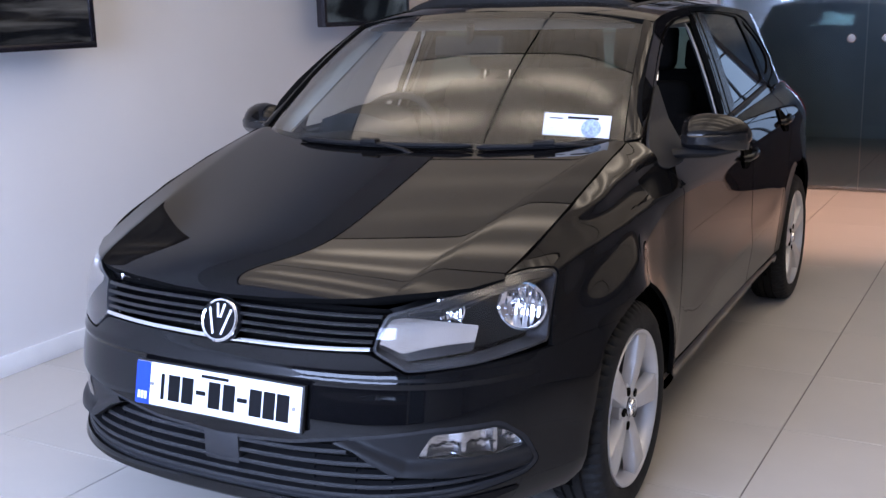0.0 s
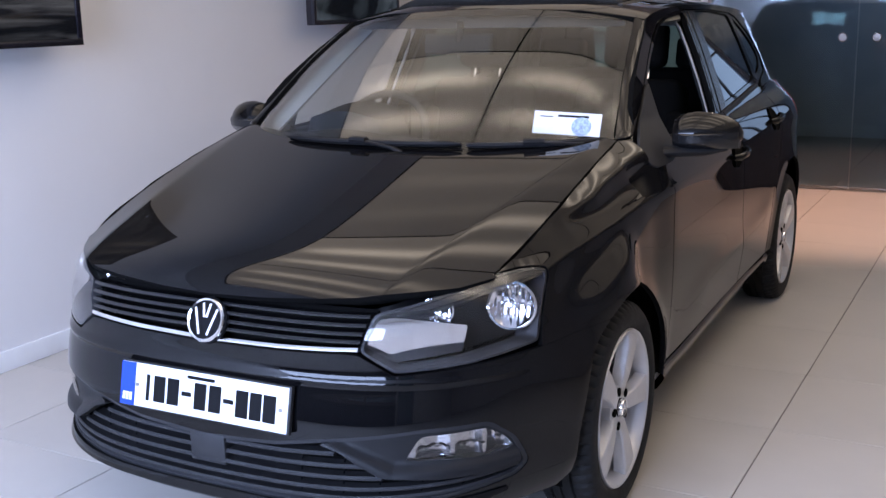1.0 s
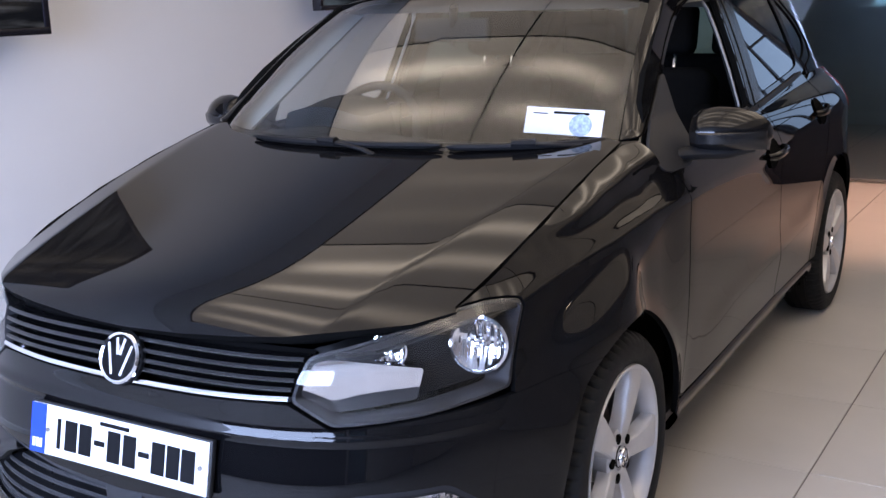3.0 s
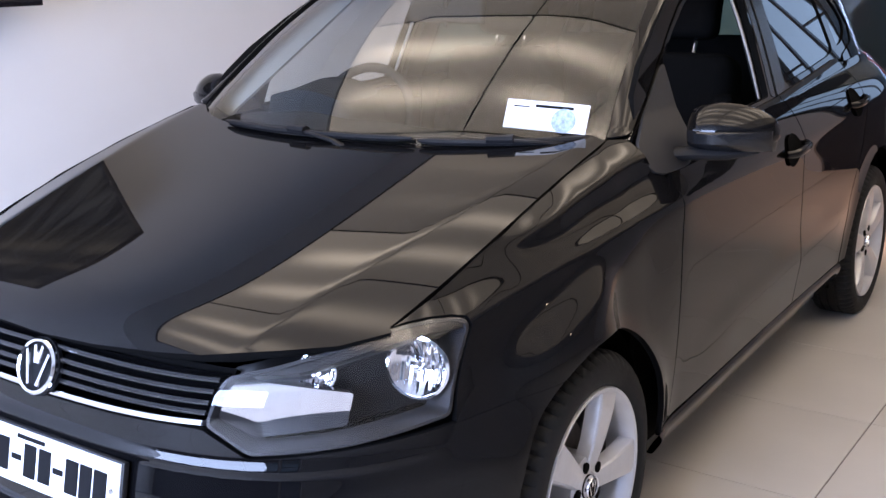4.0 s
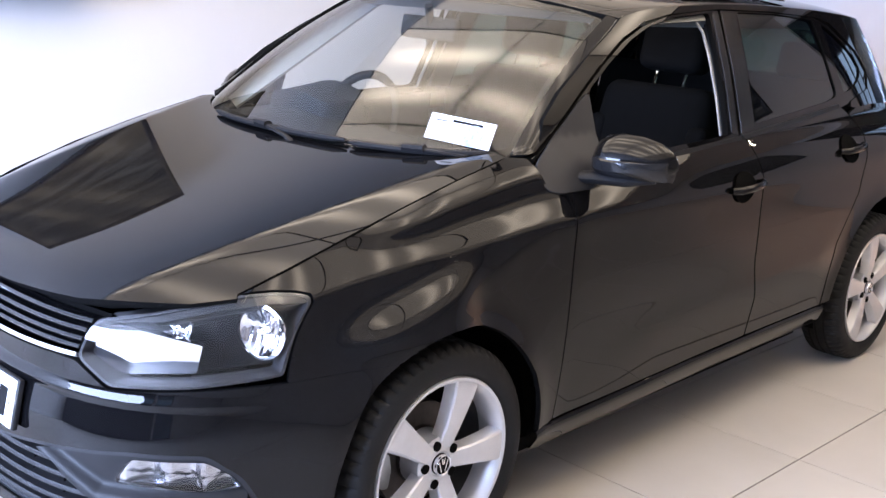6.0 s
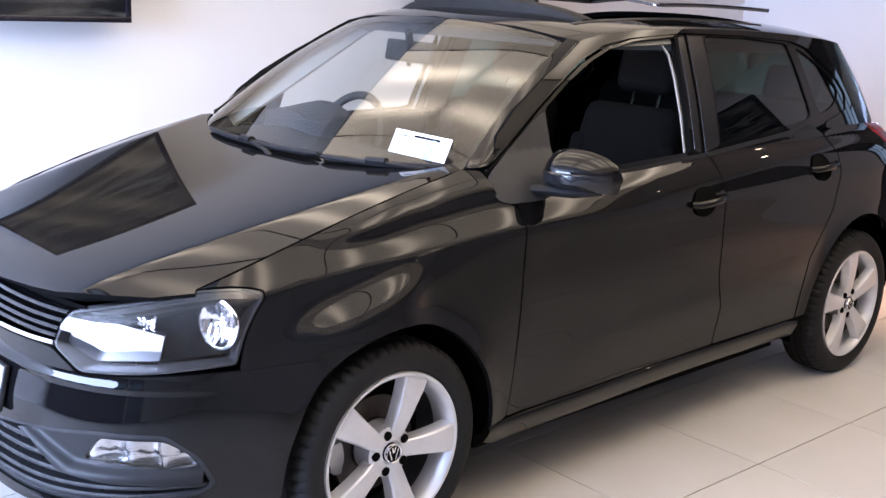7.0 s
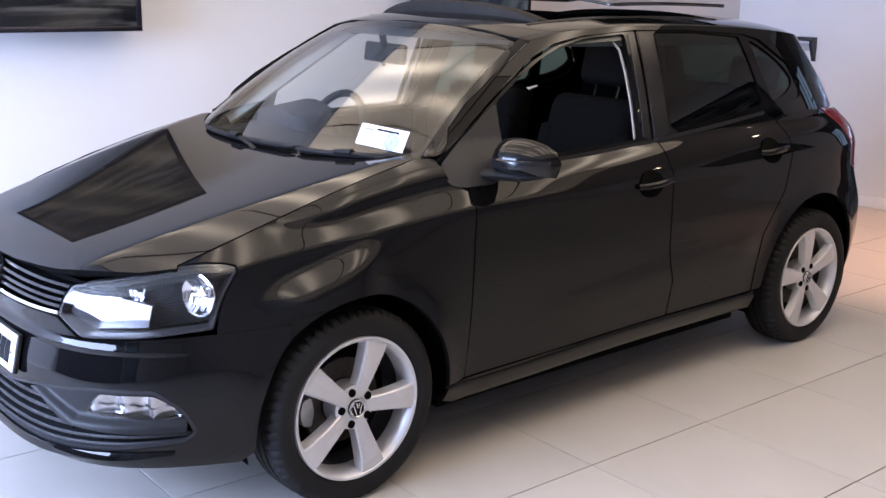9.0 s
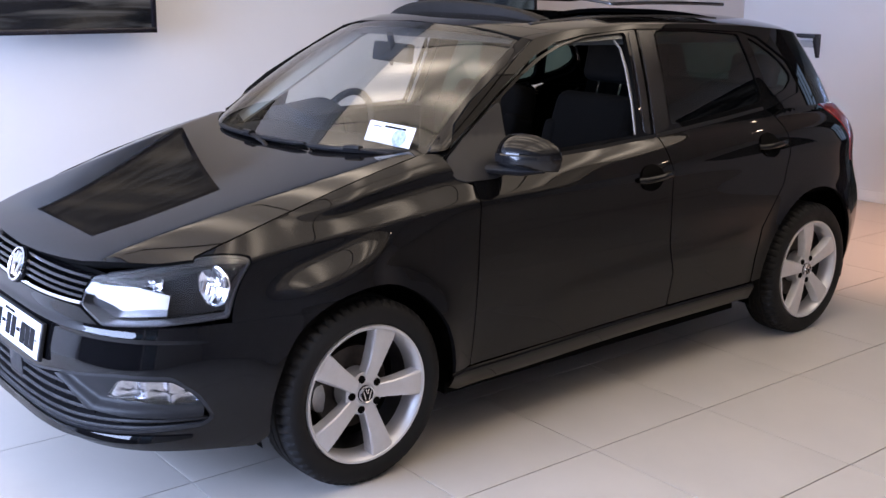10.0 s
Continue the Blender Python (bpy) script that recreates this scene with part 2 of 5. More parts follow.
def sheet(outline, f, holes=(), step=0.03, depth=0.012, mirror=(1,), inward=None, lift=0.0, vstep=None):
    """A panel cut out of the surface f(u, v) by an outline, with its own rounded-in edge of that depth. mirror: (1,), (-1,) or (1, -1)."""
    loops = [list(outline)] + [list(h) for h in holes]
    pts, edges = [], []
    for lp in loops:
        s = len(pts)
        pts += [Vector(p) for p in lp]
        edges += [(s + i, s + (i + 1) % len(lp)) for i in range(len(lp))]
    us, vs = [p[0] for p in loops[0]], [p[1] for p in loops[0]]
    vstep = vstep or step
    border = list(pts)
    arr = np.array([(p[0], p[1]) for p in border])
    u = min(us) + step / 2
    row = 0
    while u < max(us):
        v = min(vs) + vstep / 2 + (vstep / 2 if row % 2 else 0)
        while v < max(vs):
            p = Vector((u, v))
            if inside(p, loops[0]) and not any(inside(p, h) for h in loops[1:]):
                if np.min(np.hypot((arr[:, 0] - u) / step, (arr[:, 1] - v) / vstep)) > 0.45:
                    pts.append(p)
            v += vstep
        u += step
        row += 1
    co, _, tris, *_ = delaunay_2d_cdt(pts, edges, [], 0, 1e-6)
    keep = []
    for t in tris:
        c = (co[t[0]] + co[t[1]] + co[t[2]]) / 3
        if inside(c, loops[0]) and not any(inside(c, h) for h in loops[1:]):
            keep.append(tuple(t))
    P, N = [], []
    for c in co:
        p = f(c[0], c[1])
        e = 1e-3
        nv = (f(c[0] + e, c[1]) - f(c[0] - e, c[1])).cross(f(c[0], c[1] + e) - f(c[0], c[1] - e))
        nv = nv.normalized() if nv.length > 0 else Vector((0, 0, 1))
        out = (p - Vector((0, 1.2, 0.55))) if inward is None else (p - Vector(inward))
        if nv.dot(out) < 0:
            nv = -nv
        P.append(p + nv * lift)
        N.append(nv)
    faces, rims = [], 0
    for a, b, c in keep:
        g = (P[b] - P[a]).cross(P[c] - P[a])
        faces.append((a, b, c) if g.dot(N[a]) > 0 else (a, c, b))
    if depth:
        count = {}
        for fc in faces:
            for i in range(3):
                e = (fc[i], fc[(i + 1) % 3])
                count[tuple(sorted(e))] = (count.get(tuple(sorted(e)), (0,))[0] + 1, e)
        rim = {}
        for k, (c, (a, b)) in count.items():
            if c > 1:
                continue
            side = (P[b] - P[a]).cross(N[a]).normalized()
            ids = []
            for q in (a, b):
                for lvl in (0, 1):
                    P.append(P[q] - N[q] * (depth * lvl))
                    N.append((side + N[q] * (0.4 if lvl == 0 else 0)).normalized())
                    ids.append(len(P) - 1)
            faces.append((ids[0], ids[1], ids[3], ids[2]))
            rims += 1
    V, F, NN = [], [], []
    for sgn in mirror:
        o = len(V)
        V += [(p[0] * sgn, p[1], p[2]) for p in P]
        NN += [(q[0] * sgn, q[1], q[2]) for q in N]
        F += [tuple(o + i for i in (fc if sgn > 0 else fc[::-1])) for fc in faces]
    me = bpy.data.meshes.new("sheet")
    me.from_pydata(V, [], F)
    me.shade_smooth()
    me.normals_split_custom_set_from_vertices(NN)
    for i, q in enumerate(me.polygons):
        if i % len(faces) >= len(faces) - rims:
            q.material_index = 1
    return me


def tube(path, r, n=8, closed=False, flat=1.0):
    """A round or flattened bar along a path; r a number or one for each point."""
    bm = bmesh.new()
    pts = [Vector(p) for p in path]
    rings = []
    for i, p in enumerate(pts):
        a = pts[i - 1] if (i or closed) else p
        b = pts[(i + 1) % len(pts)] if (i < len(pts) - 1 or closed) else p
        d = (b - a).normalized()
        ref = Vector((0, 0, 1)) if abs(d.z) < 0.9 else Vector((1, 0, 0))
        x = d.cross(ref).normalized()
        z = x.cross(d)
        rr = r[i] if isinstance(r, (list, tuple)) else r
        rings.append([bm.verts.new(p + x * rr * math.cos(2 * math.pi * k / n) + z * rr * flat * math.sin(2 * math.pi * k / n)) for k in range(n)])
    m = len(rings)
    for i in range(m if closed else m - 1):
        for k in range(n):
            bm.faces.new((rings[i][k], rings[i][(k + 1) % n], rings[(i + 1) % m][(k + 1) % n], rings[(i + 1) % m][k]))
    if not closed:
        bm.faces.new(rings[0][::-1])
        bm.faces.new(rings[-1])
    return bm


def lathe(profile, n=64, closed=False, axis="x"):
    """A profile of (radius, along) turned round the x axis."""
    bm = bmesh.new()
    rings = []
    for i in range(n):
        a = 2 * math.pi * i / n
        rings.append([bm.verts.new((h, r * math.cos(a), r * math.sin(a))) for r, h in profile])
    m = len(profile)
    for i in range(n):
        for k in range(m if closed else m - 1):
            bm.faces.new((rings[i][k], rings[i][(k + 1) % m], rings[(i + 1) % n][(k + 1) % m], rings[(i + 1) % n][k]))
    bmesh.ops.remove_doubles(bm, verts=bm.verts, dist=1e-6)
    return bm


def slab(pts, f0, f1):
    """A solid between two maps of one closed outline (bottom f0, top f1)."""
    bm = bmesh.new()
    a = [bm.verts.new(f0(*p)) for p in pts]
    b = [bm.verts.new(f1(*p)) for p in pts]
    n = len(pts)
    bm.faces.new(a[::-1])
    bm.faces.new(b)
    for i in range(n):
        bm.faces.new((a[i], a[(i + 1) % n], b[(i + 1) % n], b[i]))
    return bm


def box(x0, y0, z0, x1, y1, z1, bevel=0.0, seg=2):
    bm = bmesh.new()
    bmesh.ops.create_cube(bm, size=1.0)
    for v in bm.verts:
        v.co = Vector(((x0 + x1) / 2 + v.co.x * (x1 - x0), (y0 + y1) / 2 + v.co.y * (y1 - y0), (z0 + z1) / 2 + v.co.z * (z1 - z0)))
    if bevel:
        bmesh.ops.bevel(bm, geom=bm.edges[:], offset=bevel, segments=seg, affect="EDGES", profile=0.5)
    return bm


def join(*bms):
    """Several pieces of one part in one mesh."""
    out = bmesh.new()
    for b in bms:
        me = bpy.data.meshes.new("tmp")
        b.to_mesh(me)
        b.free()
        out.from_mesh(me)
        bpy.data.meshes.remove(me)
    return out


# ---- the car's surfaces: y runs from the nose (front axle at 0) to the tail, x to its left side ----
def spline(pairs):
    """A natural cubic spline through (x, y) pairs."""
    xs, ys = np.array([p[0] for p in pairs], float), np.array([p[1] for p in pairs], float)
    n, h = len(xs), np.diff(xs)
    a = np.eye(n)
    r = np.zeros(n)
    for i in range(1, n - 1):
        a[i, i - 1:i + 2] = h[i - 1], 2 * (h[i - 1] + h[i]), h[i]
        r[i] = 6 * ((ys[i + 1] - ys[i]) / h[i] - (ys[i] - ys[i - 1]) / h[i - 1])
    m = np.linalg.solve(a, r)

    def f(x):
        x = min(max(x, xs[0] - 0.15), xs[-1] + 0.15)
        i = int(min(max(np.searchsorted(xs, x) - 1, 0), n - 2))
        d, e = x - xs[i], xs[i + 1] - x
        return float((m[i] * e ** 3 + m[i + 1] * d ** 3) / (6 * h[i]) + (ys[i] / h[i] - m[i] * h[i] / 6) * e + (ys[i + 1] / h[i] - m[i + 1] * h[i] / 6) * d)
    return f


CREASE = spline([(-0.6, 0.750), (-0.336, 0.782), (0.0, 0.826), (0.414, 0.866), (0.9, 0.868), (1.4, 0.870), (2.1, 0.878), (2.9, 0.885)])
LOWER = spline([(0.14, 0.747), (0.2, 0.797), (0.26, 0.82), (0.34, 0.832), (0.44, 0.838), (0.52, 0.835), (0.60, 0.828), (0.68, 0.822), (0.76, 0.818), (0.9, 0.815), (1.0, 0.813)])
DOOR = spline([(0.14, 0.765), (0.2, 0.790), (0.26, 0.806), (0.34, 0.818), (0.48, 0.830), (0.62, 0.835), (0.76, 0.833), (0.9, 0.827), (1.0, 0.820)])
NOSE = spline([(0.16, -0.7175), (0.22, -0.7739), (0.27, -0.8046), (0.36, -0.799), (0.43, -0.798), (0.48, -0.793), (0.53, -0.781), (0.575, -0.771), (0.61, -0.768), (0.66, -0.7645), (0.736, -0.7277), (0.79, -0.6714), (0.84, -0.640), (0.88, -0.620), (0.92, -0.600), (0.952, -0.585), (1.0, -0.560)])
TAIL = spline([(0.2, 3.05), (0.32, 3.13), (0.5, 3.17), (0.62, 3.14), (0.74, 3.06), (0.82, 3.03), (0.95, 3.02), (1.03, 2.97), (1.1, 2.91)])
Y0, Y1, PF, PR = 0.35, 2.35, 3.3, 4.0


BELT_X = spline([(0.2, 0.712), (0.5, 0.734), (1.0, 0.75), (1.5, 0.75), (2.1, 0.744), (2.6, 0.739), (3.0, 0.732)])


def SHUT_X(y):
    """The shut line between bonnet and wing."""
    return 0.692 - 0.127 * max(0.0, (0.25 - y) / 1.02) ** 3.6


def HOOD_MID(y):
    return 0.9641 + 0.2165 * y - 0.0195 * y * y - 0.054 * math.exp(-(y + 0.7534) / 0.056)


def HOOD_EDGE(y):
    return 0.9407 + 0.2715 * y - 0.1101 * y * y - 0.0247 * y ** 3


def ease(x, a, b):
    x = min(1, max(0, (x - a) / (b - a)))
    return x * x * (3 - 2 * x)


def arch(y, z):
    """The flare of the wheel arches, and the wing's swelling over the front one."""
    out = 0.0
    for wy in (0.0, 2.47):
        r = math.hypot(y - wy, z - 0.30)
        if z > 0.1:
            out += 0.012 * math.exp(-((r - (0.335 if wy == 0 else 0.365)) / 0.055) ** 2) * min(1, max(0, (z - 0.1) / 0.2))
    # the bumper's ends swell out to cover the front tyres
    out += 0.022 * math.exp(-((y + 0.34) / 0.12) ** 2) * (1 - ease(z, 0.50, 0.66)) * min(1, max(0, (z - 0.1) / 0.2))
    k = math.exp(-((y + 0.10) / 0.175) ** 4)
    up = 0.5 + 0.5 * math.erf((z - 0.742 - 0.31 * (y + 0.1)) / 0.040)
    low = min(1, max(0, (z - 0.48) / 0.2))
    return out + 0.037 * k * (1 - up) * low * low * (3 - 2 * low) - 0.028 * up * ease(y, -0.45, -0.2) * (1 - ease(y, -0.05, 0.55))


def shoulder(y, d, roll):
    """How far the body draws in at d above the crease: a flat ledge, a shallow flute, then a roll towards the bonnet."""
    k, w = ease(y, 0.45, 1.1), ease(y, -0.24, -0.04) * (1 - ease(y, 0.45, 0.8))
    q = max(1.0, (HOOD_EDGE(min(y, 0.35)) + 0.002 - CREASE(min(y, 0.35))) / 0.117)
    flute = 0.78 * w * q * 0.024 * 0.886 * (math.erf((d - 0.068 * q) / (0.024 * q)) + 1)
    return (0.86 - 0.42 * k - 0.06 * ease(y, 0.10, 0.25) * (1 - k)) * d - flute + roll * d ** 4 / 0.0144


def _roll(y):
    d = HOOD_EDGE(y) + 0.002 - CREASE(y)
    need = (LOWER(CREASE(y)) + arch(y, HOOD_EDGE(y))) * (1 - max(0, (Y0 - y) / (Y0 - NOSE(HOOD_EDGE(y)))) ** PF) ** (1 / PF) - SHUT_X(y)
    return (y, min(40.0, max(-6.0, (need - shoulder(y, d, 0)) / (d ** 4 / 0.0144))))


ROLL = spline([_roll(y) for y in (-0.5, -0.4, -0.3, -0.2, -0.1, 0.0, 0.1, 0.2, 0.3)] + [(0.6, 1.5), (1.2, 2.0), (2.0, 2.0), (3.0, 2.0)])


def half_width(y, z):
    d = z - CREASE(y)
    soft = 0.005 * math.log1p(math.exp(min(40, d / 0.005)))
    k = ease(y, 0.25, 0.5)
    x = LOWER(z - soft) * (1 - k) + DOOR(z - soft) * k + 0.004 * k * math.exp(-((d - soft) / 0.06) ** 2) - shoulder(y, soft, ROLL(y)) + arch(y, z)
    # the shoulder runs out into the foot of the windows
    b = BELT_X(y) - 0.33 * max(z - 0.97, -0.06) + 0.010 - 0.12 * (1 - ease(y, 0.30, 0.48))
    # the low feature line of the doors rises towards the tail
    f = z - 0.445 - 0.055 * (y - 0.5)
    x += 0.006 * ease(y, 0.55, 0.9) * (1 - ease(y, 1.9, 2.15)) * math.exp(-(f / (0.055 if f > 0 else 0.09)) ** 2)
    return max(x, b) + 0.006 * math.log1p(math.exp(-abs(x - b) / 0.006))


def _ref(k):
    f = np.linspace(0, math.pi / 2, 400)
    p, w, d = ((PF, 0.82, 1.12), (PR, 0.82, 0.78))[k]
    x, y = w * np.cos(f) ** (2 / p), d * np.sin(f) ** (2 / p)
    x[-1] = 0
    return f, np.concatenate([[0], np.cumsum(np.hypot(np.diff(x), np.diff(y)))])


REF = _ref(0), _ref(1)
S_NOSE, S_TAIL = REF[0][1][-1], REF[1][1][-1]


def body(s, z):
    """The lower body: s > 0 runs from the wing round to the nose's middle (S_NOSE), s < 0 back along the side (0 is y = 0.35) and round the tail."""
    side = -1 if s > S_NOSE else 1
    if s > S_NOSE:
        s = 2 * S_NOSE - s
    if s > 0:
        f = float(np.interp(s, REF[0][1], REF[0][0]))
        y = Y0 - (Y0 - NOSE(z)) * math.sin(f) ** (2 / PF)
        k = min(1, max(0, (s - 0.80) / 0.30))
        dz = z - 0.564
        proud = 0.005 * k * (math.exp(-(dz / 0.008) ** 2) if dz < 0 else math.exp(-(dz / 0.012) ** 2))
        return Vector((side * (half_width(y, z) * max(0, math.cos(f)) ** (2 / PF) + 0.5 * proud * math.cos(f)), y - proud, z))
    if -s < Y1 - Y0:
        return Vector((half_width(Y0 - s, z), Y0 - s, z))
    f = float(np.interp(-s - (Y1 - Y0), REF[1][1], REF[1][0]))
    y = Y1 + (TAIL(z) - Y1) * math.sin(f) ** (2 / PR)
    return Vector((half_width(y, z) * max(0, math.cos(f)) ** (2 / PR), y, z))


def to_s(x, y, z):
    """The s of a place near the body."""
    if y > Y1:
        a, b = (x / 0.82) ** (PR / 2), max(0, (y - Y1) / (TAIL(z) - Y1)) ** (PR / 2)
        return -(Y1 - Y0) - float(np.interp(math.atan2(b, a), REF[1][0], REF[1][1]))
    if y > Y0:
        return Y0 - y
    a, b = (max(x, 0) / half_width(y, z)) ** (PF / 2), max(0, (Y0 - y) / (Y0 - NOSE(z))) ** (PF / 2)
    return float(np.interp(math.atan2(b, a), REF[0][0], REF[0][1]))


TAIL_TOP = spline([(0.95, 3.07), (1.05, 3.03), (1.23, 2.91), (1.36, 2.80), (1.45, 2.72)])


def glass_side(y, z):
    """The greenhouse's side."""
    d = z - 0.97
    k = 1.0
    if y > 2.2:
        k = max(0.0, 1 - min(1, (y - 2.2) / (TAIL_TOP(z) - 2.2)) ** 3.6) ** (1 / 3.6)
    return Vector(((BELT_X(y) - 0.33 * d - 0.16 * d * max(d, 0)) * k, y, z))


def hood(x, y):
    """The bonnet over the plan: a flat middle field, a crease each side and a rounded flank."""
    k = abs(x) / SHUT_X(y)
    r = (0.48 + 0.18 * (y + 0.667)) / SHUT_X(y)
    d = k - r
    o = 0.008 * math.log1p(math.exp(min(60, d / 0.008)))
    e = 1 - r
    b, c = 0.57 / e, 0.05 / (e * e)
    return Vector((x, y, HOOD_MID(y) + 0.002 - (HOOD_MID(y) - HOOD_EDGE(y) + 0.001) * (0.38 * k * k + b * o + c * o * o)))


WS_LOW_Y = spline([(0, 0.125), (0.25, 0.14), (0.45, 0.19), (0.6, 0.275), (0.68, 0.36)])
WS_TOP_Y = spline([(0, 0.815), (0.25, 0.825), (0.45, 0.855), (0.575, 0.91)])


def screen(u, v):
    """The windscreen: u across (-1 to 1), v up (0 to 1)."""
    x0, x1 = 0.712 * u, 0.590 * u
    a = Vector((x0, WS_LOW_Y(abs(x0)), 0.985 + 0.025 * u * u))
    b = Vector((x1, WS_TOP_Y(abs(x1)), 1.408 - 0.038 * u * u))
    bulge = 0.026 * 4 * v * (1 - v)
    return a.lerp(b, v) + Vector((0, -0.5 * bulge, 0.85 * bulge))


ROOF_MID = spline([(0.75, 1.390), (0.85, 1.418), (1.1, 1.448), (1.5, 1.464), (2.0, 1.455), (2.5, 1.425), (2.95, 1.375)])
RAIL_Z = spline([(0.75, 1.320), (0.9, 1.362), (1.1, 1.388), (1.5, 1.402), (2.0, 1.394), (2.5, 1.362), (2.95, 1.305)])


def roof(u, y):
    """The roof: u across (-1 to 1), from rail to rail."""
    z = RAIL_Z(y)
    xe = glass_side(y, z).x
    a = u * math.pi / 2
    x = xe * math.copysign(abs(math.sin(a)) ** 0.9, a)
    k = abs(x) / xe
    return Vector((x, y, z + (ROOF_MID(y) - z) * (1 - k ** 2.6) ** 0.75))

# ---- the car ----
car = thing("car", "glossy black five-door hatchback with open sunroof on a tiled floor", "car", "", Matrix.Translation((0, 0, -0.012)))


def both(name, outline, f, mat, holes=(), step=0.03, depth=0.012, label="", parent=None, lift=0.0, vstep=None, inward=None):
    """The same panel on either side of the car, each an object of its own. Returns left, right."""
    return [part(name, sheet(outline, f, holes, step, depth, (s,), lift=lift, vstep=vstep, inward=inward), mat, parent or car, label) for s in (1, -1)]


def arch_pts(wy, r, z_from, a0, a1, n=18):
    """Points of a wheel arch in (s, z), by angle from the rear over the top to the front."""
    out = []
    for i in range(n + 1):
        a = radians(a0 + (a1 - a0) * i / n)
        y, z = wy + r * math.cos(a), 0.305 + r * 1.03 * math.sin(a)
        x = half_width(y, z) if y > Y0 else half_width(y, z) * max(0.0, 1 - max(0, (Y0 - y) / (Y0 - NOSE(z))) ** PF) ** (1 / PF)
        out.append((to_s(x, y, z), z))
    return out


SN = S_NOSE
# bonnet
hood_outline = []
for i in range(25):
    x = -0.685 + 1.37 * i / 24
    hood_outline.append((x, WS_LOW_Y(abs(x)) + 0.015 - 0.06 * (abs(x) > 0.684)))
side = [(SHUT_X(0.25 - 0.728 * i / 24) - 0.0065, 0.25 - 0.728 * i / 24) for i in range(1, 25)]
front = [(0.656, -0.486), (0.60, -0.565), (0.53, -0.635), (0.452, -0.692), (0.40, -0.710), (0.30, -0.728), (0.15, -0.743), (0.0, -0.748)]
edge = side + front
hood_outline = hood_outline + edge + [(-x, y) for x, y in edge[:-1][::-1]]
part("bonnet", sheet([Vector(p) for p in hood_outline], hood, step=0.016, depth=0.02), PAINT, car, "wide bonnet with two raised creases")
part("bonnet_underside", sheet([Vector((x * 0.97, y * 0.97 + 0.01)) for x, y in hood_outline], lambda x, y: hood(x, y) - Vector((0, 0, 0.03)), step=0.1, depth=0.02), DARK, car)

# headlamp outline, shared by wing, bumper and lamp
LAMP = [(1.245, 0.640), (1.217, 0.726), (1.075, 0.758), (0.944, 0.788), (0.905, 0.792), (0.857, 0.795), (0.803, 0.792), (0.768, 0.785), (0.756, 0.768), (0.767, 0.70), (0.785, 0.623), (0.98, 0.602), (1.165, 0.590)]

# front wing
arch_f = arch_pts(0.0, 0.352, 0.3, -1.5, 119.3)
shut_line = []
for i in range(13):
    y = -0.478 + 0.748 * i / 12
    z = HOOD_EDGE(y) + 0.002
    shut_line.append((to_s(SHUT_X(y), y, z), z))
wing = [(-0.077, 0.31), (-0.03, 0.296)] + [p for p in arch_f] + [(0.779, 0.6068), (0.761, 0.70), (0.750, 0.770), (0.765, 0.7885), (0.803, 0.7955), (0.857, 0.7985), (0.905, 0.7955)] + shut_line + [(0.04, 1.02), (-0.022, 1.016), (-0.034, 0.975), (-0.046, 0.945), (-0.075, 0.928), (-0.103, 0.915), (-0.09, 0.6)]
both("front_wing", fillet(wing, 0.006, 0.02), body, PAINT, depth=0.015, step=0.018, vstep=0.007)

# front bumper with its openings
bump_top = [(0.779, 0.606), (0.98, 0.596), (1.168, 0.584), (1.250, 0.632), (1.30, 0.634), (1.45, 0.629), (SN, 0.625)]
arch_front = [p for a in range(13) for p in arch_pts(0.0, 0.352 - 0.012 * ease(a, 0, 7), 0.3, 119.75 + 5.69 * a, 119.75 + 5.69 * a, 1)[:1]]
half = [(SN, 0.198), (1.45, 0.200), (1.25, 0.206), (1.05, 0.214), (0.85, 0.220), (0.72, 0.222)] + arch_front[::-1] + bump_top
LOW_OPEN = [(SN, 0.397), (1.46, 0.410), (1.33, 0.432), (1.10, 0.460), (0.935, 0.460), (0.862, 0.407), (0.815, 0.330), (0.845, 0.304), (1.05, 0.278), (1.30, 0.260), (SN, 0.254)]


def mirrored(h):
    return [Vector(p) for p in h] + [Vector((2 * SN - s, z)) for s, z in h[::-1] if s < SN - 1e-6]


def smooth_half(h, n=5):
    """A half outline from the middle out and back, its corners eased."""
    return fillet(mirrored(h), 0.02, 0.025)


low_hole = smooth_half(LOW_OPEN)
bumper = part("front_bumper", sheet(fillet(mirrored(half), 0.006, 0.03), body, [low_hole], step=0.024, vstep=0.005, depth=0.02), PAINT, car, "gloss black bumper with a sharp lower lip")
# lower lip that catches the light
lip = [(SN, 0.232), (1.3, 0.241), (1.0, 0.256), (0.87, 0.272), (0.87, 0.281), (1.0, 0.277), (1.3, 0.264), (SN, 0.257)]


def lip_face(s, z):
    """The lip leans out towards its lower edge."""
    p = body(s, z)
    d = 0.003 + 0.75 * max(0, 0.284 - 0.035 * max(0, min(s, 2 * SN - s) - 0.85) - z)
    return p + Vector((0.35 * d * p.x / 0.8, -d, 0))


part("lower_lip", sheet(fillet(mirrored(lip), 0.003, 0.03), lip_face, step=0.02, vstep=0.006, depth=0.012), PAINT, bumper)


def recess(d):
    def f(s, z):
        p = body(s, z)
        return p + Vector((-0.35 * d * p.x / 0.8, d, 0))
    return f


